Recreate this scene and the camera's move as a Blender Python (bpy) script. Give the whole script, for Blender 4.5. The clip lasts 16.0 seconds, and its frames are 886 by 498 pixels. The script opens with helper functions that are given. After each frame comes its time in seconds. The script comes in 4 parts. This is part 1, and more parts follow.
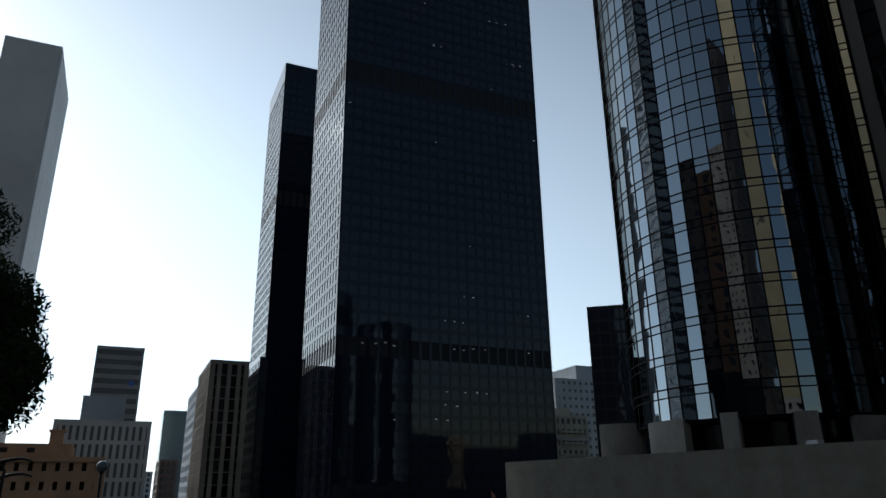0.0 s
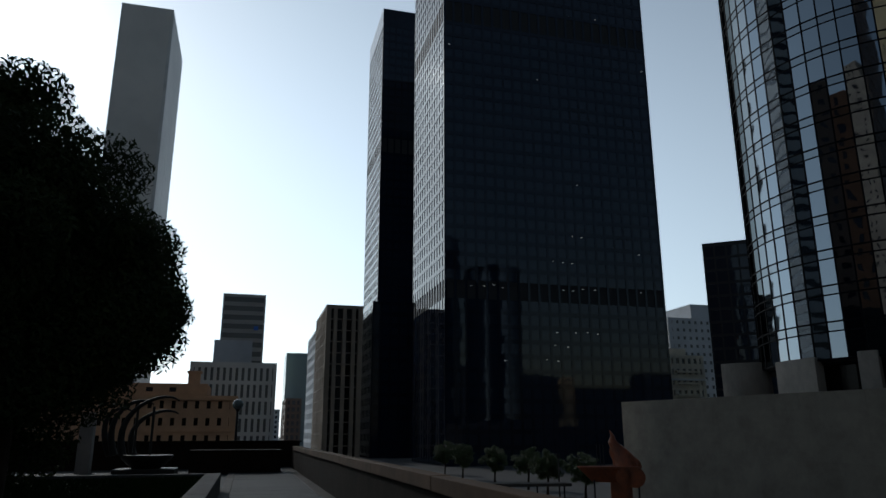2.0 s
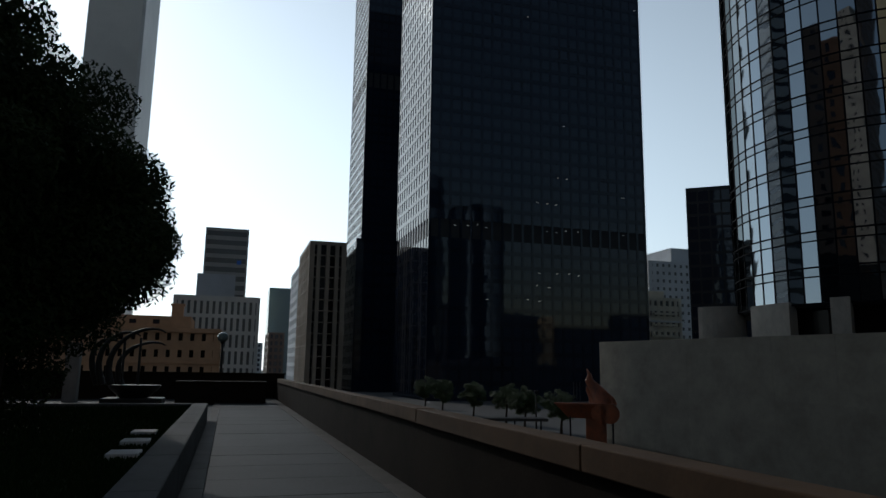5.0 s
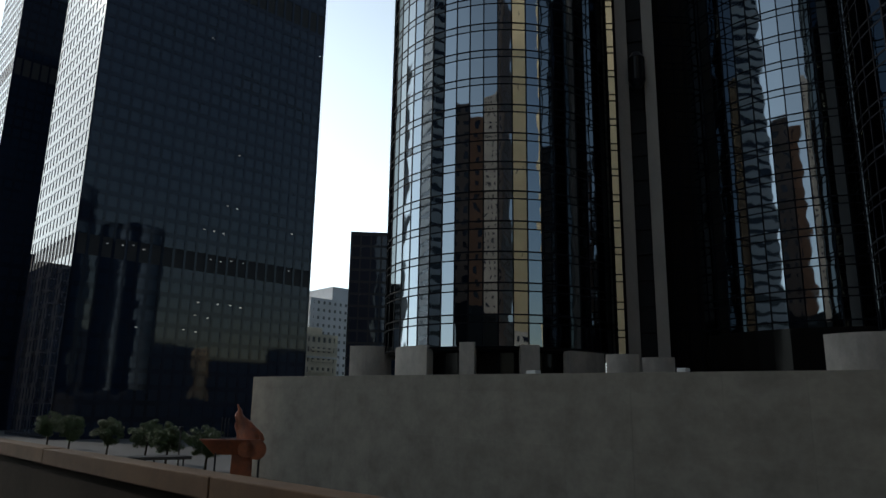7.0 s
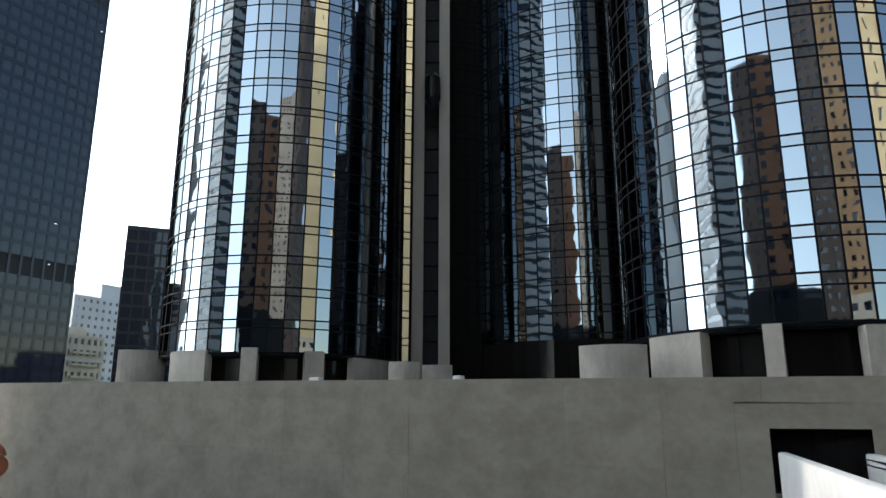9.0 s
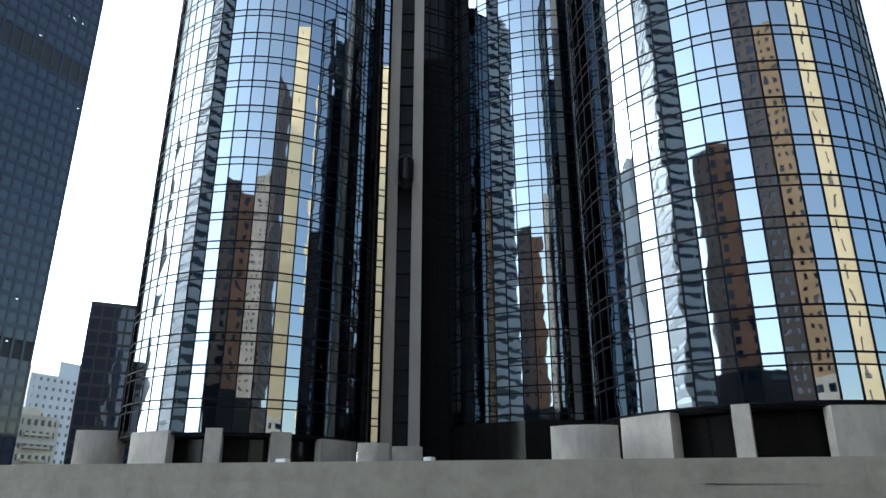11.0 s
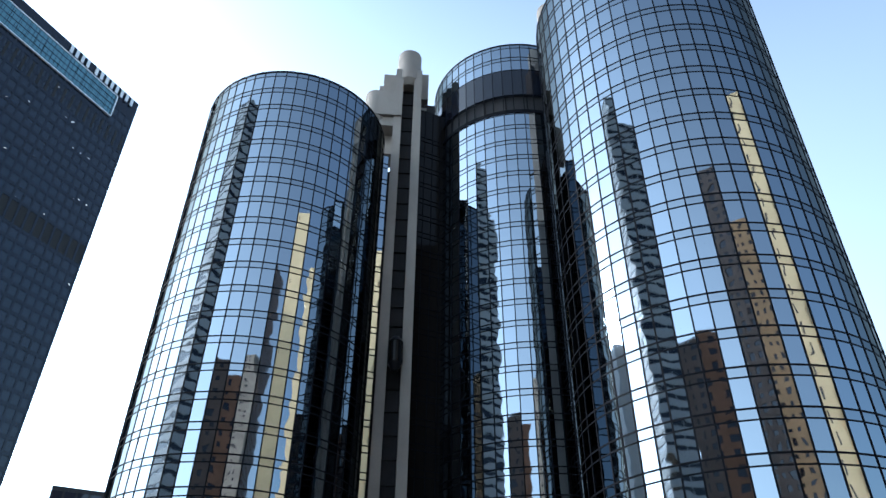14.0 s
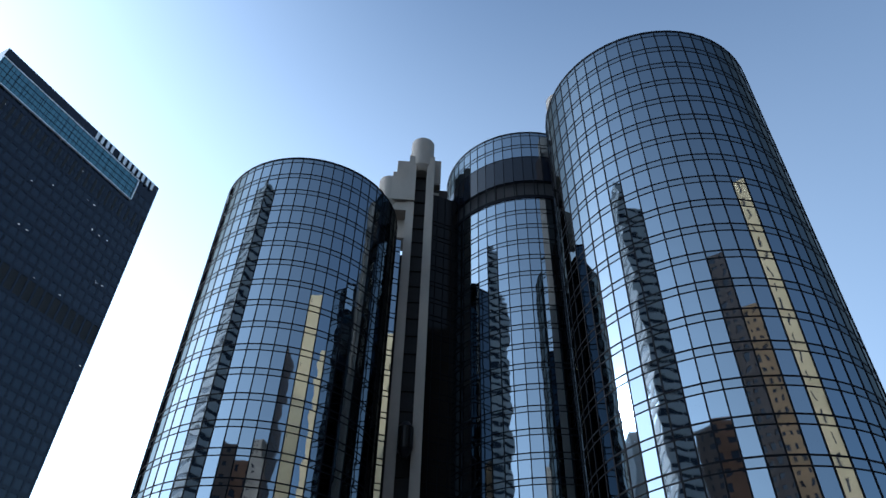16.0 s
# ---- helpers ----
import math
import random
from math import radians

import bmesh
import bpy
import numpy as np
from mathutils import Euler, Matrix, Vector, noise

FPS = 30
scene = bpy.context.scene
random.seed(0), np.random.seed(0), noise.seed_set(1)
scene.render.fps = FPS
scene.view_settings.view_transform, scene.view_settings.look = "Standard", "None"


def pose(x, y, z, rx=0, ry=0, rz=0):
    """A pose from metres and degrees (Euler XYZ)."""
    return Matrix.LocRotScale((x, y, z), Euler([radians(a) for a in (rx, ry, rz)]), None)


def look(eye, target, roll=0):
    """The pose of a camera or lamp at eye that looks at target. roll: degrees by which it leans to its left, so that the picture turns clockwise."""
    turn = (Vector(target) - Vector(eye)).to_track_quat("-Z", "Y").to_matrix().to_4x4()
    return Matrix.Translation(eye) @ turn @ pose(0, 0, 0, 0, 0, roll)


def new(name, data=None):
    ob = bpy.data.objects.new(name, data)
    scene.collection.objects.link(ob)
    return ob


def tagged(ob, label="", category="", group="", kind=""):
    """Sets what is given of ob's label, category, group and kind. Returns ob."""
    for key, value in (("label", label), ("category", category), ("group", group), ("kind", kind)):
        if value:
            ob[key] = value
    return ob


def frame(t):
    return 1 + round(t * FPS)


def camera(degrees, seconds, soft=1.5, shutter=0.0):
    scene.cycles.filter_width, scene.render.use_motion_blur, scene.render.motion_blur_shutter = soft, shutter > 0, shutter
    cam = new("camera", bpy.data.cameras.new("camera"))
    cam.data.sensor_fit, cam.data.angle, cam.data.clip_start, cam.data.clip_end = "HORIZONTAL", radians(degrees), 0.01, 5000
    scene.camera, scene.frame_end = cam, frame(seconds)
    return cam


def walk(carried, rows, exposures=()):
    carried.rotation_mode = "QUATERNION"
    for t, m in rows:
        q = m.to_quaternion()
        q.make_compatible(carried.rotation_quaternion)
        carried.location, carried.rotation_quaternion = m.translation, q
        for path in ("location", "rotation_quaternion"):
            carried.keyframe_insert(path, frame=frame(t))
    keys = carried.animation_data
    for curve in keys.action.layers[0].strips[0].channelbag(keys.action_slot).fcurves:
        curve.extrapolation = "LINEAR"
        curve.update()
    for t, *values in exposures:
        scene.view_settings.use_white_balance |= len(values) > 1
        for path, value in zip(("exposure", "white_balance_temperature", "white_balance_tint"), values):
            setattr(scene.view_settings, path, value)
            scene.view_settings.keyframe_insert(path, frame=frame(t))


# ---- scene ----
# x runs across the street, y down the street, z up; the terrace floor is z = 0
cam = camera(64.2, 16.0)
# seconds, place, pitch, roll, yaw
ROWS = [
    (0.0, 0.001, 0.000, 1.603, 19.29, 0.73, -23.86),
    (0.5, -0.191, -0.099, 1.559, 17.79, 0.96, -20.61),
    (1.0, -0.179, 0.184, 1.598, 16.75, 1.93, -18.60),
    (1.5, -0.164, 0.478, 1.631, 15.55, 0.81, -18.81),
    (2.0, -0.186, 0.693, 1.623, 14.75, 0.15, -15.19),
    (2.5, -0.177, 0.811, 1.636, 13.54, 0.19, -9.59),
    (3.0, -0.188, 0.839, 1.647, 11.02, 0.80, -5.04),
    (5.5, -0.324, 0.319, 1.615, 9.97, -1.08, -22.40),
    (6.0, -0.349, 0.003, 1.620, 11.36, -0.66, -29.10),
    (6.5, -0.392, -0.251, 1.645, 12.18, -0.18, -36.68),
    (7.0, -0.677, -0.450, 1.669, 12.91, -0.90, -43.81),
    (7.5, -0.800, -0.483, 1.641, 13.31, -0.75, -48.32),
    (8.0, -0.885, -0.610, 1.685, 13.38, -0.10, -52.60),
    (8.5, -0.763, -0.797, 1.715, 13.25, -0.13, -57.04),
    (9.0, -0.859, -0.844, 1.724, 13.52, -0.13, -60.79),
    (11.5, -1.375, -0.935, 1.492, 21.64, -0.04, -63.20),
    (12.0, -1.447, -0.860, 1.442, 23.49, -0.24, -63.31),
    (12.5, -1.557, -0.660, 1.383, 25.88, -0.08, -63.50),
    (13.0, -1.692, -0.383, 1.335, 29.15, -0.52, -63.83),
    (13.5, -1.708, -0.308, 1.356, 32.35, -0.36, -64.56),
    (14.0, -1.797, -0.463, 1.360, 34.76, -0.51, -64.91),
    (14.5, -1.802, -0.485, 1.330, 36.75, -0.76, -65.23),
    (15.0, -1.895, -0.603, 1.306, 38.64, -1.24, -65.25),
    (15.5, -1.999, -0.677, 1.251, 39.91, -1.29, -64.88),
    (16.0, -2.088, -0.730, 1.216, 41.43, -1.35, -64.30),
]
EXPOSURES = [(0, -2.1, 6000, 10), (1.5, -2.25, 6050, 10), (3, -2.45, 6100, 10), (5.5, -2.15, 6250, 10), (6.5, -1.75, 6450, 10), (7, -1.2, 6500, 10), (7.5, -0.5, 6600, 10), (8, 0.05, 6600, 10), (9, 0.65, 6600, 10), (11.5, 1.08, 6150, 10), (13, 1.02, 5900, 10), (14, 0.6, 5750, 10), (16, -0.25, 5450, 10)]
walk(cam, [(t, pose(x, y, z, 90 + pitch, roll, yaw)) for t, x, y, z, pitch, roll, yaw in ROWS], EXPOSURES)

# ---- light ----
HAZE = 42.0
SUN_AZ, SUN_EL = -18.9, 28.0          # degrees to the right of +y, and above the horizon
world = bpy.data.worlds.new("sky")
scene.world = world
world.use_nodes = True
wn = world.node_tree
sky = wn.nodes.new("ShaderNodeTexSky")
sky.sky_type = "NISHITA"
sky.sun_disc = False
sky.sun_elevation = radians(SUN_EL)
sky.sun_rotation = radians(SUN_AZ)
sky.air_density, sky.dust_density, sky.ozone_density = 1.4, 0.7, 2.5
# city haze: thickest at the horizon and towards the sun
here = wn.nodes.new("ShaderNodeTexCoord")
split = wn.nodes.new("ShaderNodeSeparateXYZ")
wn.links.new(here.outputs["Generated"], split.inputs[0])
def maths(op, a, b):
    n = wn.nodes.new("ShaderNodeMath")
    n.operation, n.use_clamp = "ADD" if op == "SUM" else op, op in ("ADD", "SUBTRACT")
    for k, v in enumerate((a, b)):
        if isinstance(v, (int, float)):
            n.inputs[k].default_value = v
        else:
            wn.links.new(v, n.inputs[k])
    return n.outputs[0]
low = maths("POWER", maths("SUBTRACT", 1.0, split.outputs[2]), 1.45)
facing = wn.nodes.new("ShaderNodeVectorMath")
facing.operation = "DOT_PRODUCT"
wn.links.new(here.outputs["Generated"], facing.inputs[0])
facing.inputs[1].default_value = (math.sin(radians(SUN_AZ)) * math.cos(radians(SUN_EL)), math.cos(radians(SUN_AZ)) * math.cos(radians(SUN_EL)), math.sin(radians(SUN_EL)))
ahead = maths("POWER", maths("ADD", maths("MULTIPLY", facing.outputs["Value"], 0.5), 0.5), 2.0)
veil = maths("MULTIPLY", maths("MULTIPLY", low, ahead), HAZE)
# the bright aureole of a sun in haze, in three widths
toward_sun = maths("MAXIMUM", facing.outputs["Value"], 0.0)
aureole = maths("SUM", maths("MULTIPLY", maths("POWER", toward_sun, 6.0), 8.0), maths("SUM", maths("MULTIPLY", maths("POWER", toward_sun, 250.0), 18.0), maths("MULTIPLY", maths("POWER", toward_sun, 4000.0), 1500.0)))
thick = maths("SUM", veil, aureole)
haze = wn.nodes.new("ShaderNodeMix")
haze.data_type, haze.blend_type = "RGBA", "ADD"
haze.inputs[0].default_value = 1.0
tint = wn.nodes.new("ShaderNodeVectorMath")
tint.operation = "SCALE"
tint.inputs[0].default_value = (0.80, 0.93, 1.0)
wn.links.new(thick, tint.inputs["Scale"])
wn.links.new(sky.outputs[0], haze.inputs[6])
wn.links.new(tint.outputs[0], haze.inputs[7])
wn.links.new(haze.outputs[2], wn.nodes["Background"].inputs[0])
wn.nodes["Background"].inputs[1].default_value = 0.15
sun = new("sun", bpy.data.lights.new("sun", "SUN"))
sun.data.energy, sun.data.angle, sun.data.color = 3.0, radians(0.5), (1.0, 0.93, 0.82)
away = Vector((math.sin(radians(SUN_AZ)) * math.cos(radians(SUN_EL)), math.cos(radians(SUN_AZ)) * math.cos(radians(SUN_EL)), math.sin(radians(SUN_EL))))
sun.matrix_world = look(away * 300, (0, 0, 0))


# ---- materials ----
def material(name, color, rough=0.6, metal=0.0, vary=0.15, scale=1.0, fine=12.0, bump=0.0, spec=0.5, streak=0.0, second=None, per_piece=0.0):
    """A surface with stains at one scale and grain at another, a fine relief, and, if asked, a tint of its own for each piece."""
    m = bpy.data.materials.new(name)
    m.use_nodes = True
    n, l = m.node_tree.nodes, m.node_tree.links
    b = n["Principled BSDF"]
    mp = n.new("ShaderNodeMapping")
    mp.inputs["Scale"].default_value = (1, 1, 1 - 0.9 * streak)
    geo = n.new("ShaderNodeNewGeometry")
    l.new(geo.outputs["Position"], mp.inputs["Vector"])
    big, small = n.new("ShaderNodeTexNoise"), n.new("ShaderNodeTexNoise")
    big.inputs["Scale"].default_value, big.inputs["Detail"].default_value, big.inputs["Roughness"].default_value = scale, 6, 0.65
    small.inputs["Scale"].default_value, small.inputs["Detail"].default_value = fine, 4
    l.new(mp.outputs[0], big.inputs["Vector"])
    l.new(geo.outputs["Position"], small.inputs["Vector"])
    mix = n.new("ShaderNodeMix")
    mix.data_type = "RGBA"
    other = second or tuple(c * (1 - 2.2 * vary) for c in color)
    mix.inputs[6].default_value = (*color, 1)
    mix.inputs[7].default_value = (*[max(c, 0.002) for c in other], 1)
    ramp = n.new("ShaderNodeValToRGB")
    ramp.color_ramp.elements[0].position, ramp.color_ramp.elements[1].position = 0.38, 0.68
    l.new(big.outputs[0], ramp.inputs[0])
    l.new(ramp.outputs[0], mix.inputs[0])
    grain = n.new("ShaderNodeMapRange")
    grain.inputs[3].default_value, grain.inputs[4].default_value = 1 - vary, 1 + vary
    l.new(small.outputs[0], grain.inputs[0])
    hsv = n.new("ShaderNodeHueSaturation")
    l.new(mix.outputs[2], hsv.inputs["Color"])
    if per_piece:
        info = n.new("ShaderNodeObjectInfo")
        own = n.new("ShaderNodeMapRange")
        own.inputs[3].default_value, own.inputs[4].default_value = 1 - per_piece, 1 + per_piece
        l.new(info.outputs["Random"], own.inputs[0])
        mul = n.new("ShaderNodeMath")
        mul.operation = "MULTIPLY"
        l.new(grain.outputs[0], mul.inputs[0])
        l.new(own.outputs[0], mul.inputs[1])
        l.new(mul.outputs[0], hsv.inputs["Value"])
    else:
        l.new(grain.outputs[0], hsv.inputs["Value"])
    l.new(hsv.outputs[0], b.inputs["Base Color"])
    b.inputs["Metallic"].default_value = metal
    b.inputs["Specular IOR Level"].default_value = spec
    rr = n.new("ShaderNodeMapRange")
    rr.inputs[3].default_value, rr.inputs[4].default_value = max(rough * 0.8, 0.0), min(rough * 1.2, 1.0)
    l.new(small.outputs[0], rr.inputs[0])
    l.new(rr.outputs[0], b.inputs["Roughness"])
    if bump:
        bp = n.new("ShaderNodeBump")
        bp.inputs["Distance"].default_value = bump
        bp.inputs["Strength"].default_value = 0.6
        l.new(small.outputs[0], bp.inputs["Height"])
        l.new(bp.outputs[0], b.inputs["Normal"])
    return m


def mirror_glass(name, color, rough, wave, metal=1.0, size=0.45, spec=0.5, edge=(1, 1, 1)):
    """Reflective window glass, each sheet a little out of true."""
    m = bpy.data.materials.new(name)
    m.use_nodes = True
    n, l = m.node_tree.nodes, m.node_tree.links
    b = n["Principled BSDF"]
    b.inputs["Base Color"].default_value = (*color, 1)
    b.inputs["Metallic"].default_value = metal
    b.inputs["Specular IOR Level"].default_value = spec
    b.inputs["Specular Tint"].default_value = (*edge, 1)
    geo = n.new("ShaderNodeNewGeometry")
    dust = n.new("ShaderNodeTexNoise")
    dust.inputs["Scale"].default_value, dust.inputs["Detail"].default_value = 0.7, 5
    l.new(geo.outputs["Position"], dust.inputs["Vector"])
    r = n.new("ShaderNodeMapRange")
    r.inputs[3].default_value, r.inputs[4].default_value = rough * 0.6, rough * 1.5
    l.new(dust.outputs[0], r.inputs[0])
    l.new(r.outputs[0], b.inputs["Roughness"])
    w = n.new("ShaderNodeTexNoise")
    w.inputs["Scale"].default_value, w.inputs["Detail"].default_value = size, 1.0
    l.new(geo.outputs["Position"], w.inputs["Vector"])
    bp = n.new("ShaderNodeBump")
    bp.inputs["Strength"].default_value, bp.inputs["Distance"].default_value = 1.0, wave
    l.new(w.outputs[0], bp.inputs["Height"])
    l.new(bp.outputs[0], b.inputs["Normal"])
    return m


M_PANE = mirror_glass("bronze mirror glass", (0.208, 0.243, 0.278), 0.018, 0.009, edge=(0.36, 0.34, 0.29))
M_SPANDREL = mirror_glass("mirror spandrel glass", (0.19, 0.22, 0.248), 0.022, 0.008, edge=(0.33, 0.31, 0.27))
M_MULLION = material("dark bronze mullion", (0.004, 0.005, 0.008), 0.6, 0.0, spec=0.04)
M_CORE = material("dark interior", (0.012, 0.012, 0.014), 0.9)
M_GRANITE = material("polished dark granite", (0.010, 0.014, 0.026), 0.045, 0.0, 0.2, 0.08, 9.0, spec=0.34)
M_DARKGLASS = mirror_glass("dark tinted glass", (0.008, 0.014, 0.027), 0.03, 0.012, 0.0, 0.3, 0.47)
M_HAZYGLASS = mirror_glass("hazy grey window glass", (0.10, 0.105, 0.11), 0.15, 0.01, 0.0, 0.3, 0.4)
M_BLUE = material("blue sign enamel", (0.03, 0.16, 0.6), 0.4, 0, 0.05)
M_BRONZEGLASS = mirror_glass("dark bronze glass", (0.008, 0.007, 0.0065), 0.05, 0.01, 0.0, 0.3, 0.08)
M_LOUNGE = mirror_glass("navy black band glass", (0.006, 0.008, 0.014), 0.08, 0.004, 0.0, 0.3, 0.25)
# planter concrete darkened, with the trees' shade put into its colour
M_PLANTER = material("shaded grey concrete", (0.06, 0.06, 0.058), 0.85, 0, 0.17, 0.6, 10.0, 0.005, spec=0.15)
M_LOUVRE = material("black louvre", (0.006, 0.006, 0.007), 0.7)
M_CONCRETE = material("board-marked grey concrete", (0.152, 0.136, 0.114), 0.85, 0, 0.14, 0.35, 2.5, 0.006, streak=-0.4, spec=0.2, per_piece=0.06)
M_PIER = material("pale cast concrete", (0.25, 0.226, 0.20), 0.85, 0, 0.15, 0.6, 8.0, 0.003, streak=0.5)
M_MAST = material("tan sandblasted concrete", (0.245, 0.22, 0.195), 0.85, 0, 0.12, 0.15, 5.0, 0.004, streak=0.6)
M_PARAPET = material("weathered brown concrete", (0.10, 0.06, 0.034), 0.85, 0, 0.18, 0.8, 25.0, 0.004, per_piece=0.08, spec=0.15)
# parapet body darkened to stand in for tree shade; coping kept lighter
M_SHADED_CONCRETE = material("shade-darkened stained concrete", (0.02, 0.014, 0.010), 0.9, 0, 0.2, 0.8, 25.0, 0.004, spec=0.05)
# paving and curb tones lowered in place of shade on the terrace
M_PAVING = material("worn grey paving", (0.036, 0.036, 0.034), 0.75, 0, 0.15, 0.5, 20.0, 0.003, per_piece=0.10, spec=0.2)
M_CURB = material("light curb concrete", (0.085, 0.076, 0.066), 0.8, 0, 0.14, 1.0, 20.0, 0.003, per_piece=0.06, spec=0.15)
M_ASPHALT = material("asphalt", (0.05, 0.05, 0.052), 0.85, 0, 0.15, 0.15, 8.0, 0.003)
M_GROUND = material("city ground", (0.06, 0.058, 0.056), 0.9, 0, 0.15, 0.02, 0.5)
# raised towards white to stand in for glare near the sun
M_WHITE = material("tower stone whitened for glare", (0.72, 0.69, 0.65), 0.55, 0, 0.08, 0.03, 3.0)
M_WHITE_BAND = material("white precast band", (0.66, 0.65, 0.63), 0.6, 0, 0.08, 0.1, 3.0)
M_BRICK = material("orange brown brick", (0.36, 0.17, 0.095), 0.85, 0, 0.15, 0.2, 6.0)
M_TERRACOTTA = material("terracotta brick", (0.56, 0.32, 0.18), 0.85, 0, 0.15, 0.2, 6.0)
# far pale and warm greys raised, with distance haze put into the colour
M_BEIGE_GREY = material("haze-lightened grey stone", (0.60, 0.58, 0.54), 0.75, 0, 0.1, 0.1, 3.0)
M_WARMGREY = material("haze-lightened warm precast", (0.42, 0.40, 0.38), 0.75, 0, 0.1, 0.1, 3.0)
M_BEIGE = material("beige stone", (0.50, 0.42, 0.33), 0.8, 0, 0.12, 0.15, 4.0)
M_CREAM = material("cream stone", (0.92, 0.66, 0.36), 0.8, 0, 0.08, 0.1, 4.0)
# lightened to stand in for sunlight that misses this facade
M_ORNATE = material("carved limestone paled for sunlight", (0.74, 0.66, 0.52), 0.8, 0, 0.10, 0.2, 4.0)
M_TAN = material("orange tan brick", (0.66, 0.37, 0.18), 0.8, 0, 0.12, 0.15, 4.0)
M_BROWN = material("brown granite", (0.17, 0.105, 0.075), 0.6, 0, 0.15, 0.1, 4.0)
M_TAUPE = material("taupe ribbed stone", (0.38, 0.30, 0.23), 0.7, 0, 0.15, 0.1, 4.0)
# grey raised likewise to stand in for haze over far blocks
M_GREY = material("haze-lightened facade stone", (0.52, 0.53, 0.55), 0.75, 0, 0.1, 0.1, 3.0)
M_BLACK = material("black steel", (0.006, 0.007, 0.011), 0.35, 0.0, 0.2, 0.1, 5.0, spec=0.3)
M_WHITEPAINT = material("white painted concrete", (0.43, 0.425, 0.42), 0.6, 0, 0.08, 0.6, 12.0, 0.002)
M_BARK = material("rough bark", (0.045, 0.034, 0.026), 0.9, 0, 0.25, 3.0, 18.0, 0.02, spec=0.1)
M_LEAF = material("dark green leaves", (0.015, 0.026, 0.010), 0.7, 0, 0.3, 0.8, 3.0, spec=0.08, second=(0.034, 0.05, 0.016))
# brighter copy of M_LEAF, so street trees look sunlit
M_LEAF_STREET = material("street leaves brightened for sun", (0.032, 0.055, 0.014), 0.6, 0, 0.3, 0.8, 3.0, spec=0.2, second=(0.05, 0.07, 0.02))
# shade under the trees is put into this low green
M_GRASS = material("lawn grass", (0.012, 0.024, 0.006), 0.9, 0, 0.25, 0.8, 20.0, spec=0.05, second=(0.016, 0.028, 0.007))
M_RUST = material("rust orange steel", (0.25, 0.062, 0.018), 0.5, 0.1, 0.2, 1.5, 9.0, second=(0.12, 0.035, 0.015))
M_BRONZE = material("dark bronze", (0.016, 0.014, 0.012), 0.6, 0.3, 0.2, 2.0, 15.0)
M_GLOBE = material("frosted lamp globe", (0.14, 0.17, 0.16), 0.25, 0, 0.05)
M_SIGN = material("pale sign letters", (0.72, 0.75, 0.8), 0.4, 0, 0.03)
M_CYANGLASS = mirror_glass("blue green crown glass", (0.13, 0.25, 0.28), 0.08, 0.01, 0.7)
M_STONE = material("white stepping stone", (0.5, 0.48, 0.45), 0.8, 0, 0.1, 2.0, 15.0, 0.003, spec=0.1)
# glass colour lightened to stand in for the haze of distance
M_TEALGLASS = mirror_glass("haze-lightened green glass", (0.30, 0.37, 0.38), 0.12, 0.01, 0.5)


M_OFFICE_LAMP = bpy.data.materials.new("office ceiling lamp")
M_OFFICE_LAMP.use_nodes = True
M_OFFICE_LAMP.node_tree.nodes["Principled BSDF"].inputs["Emission Color"].default_value = (1.0, 0.95, 0.85, 1)
M_OFFICE_LAMP.node_tree.nodes["Principled BSDF"].inputs["Emission Strength"].default_value = 0.9


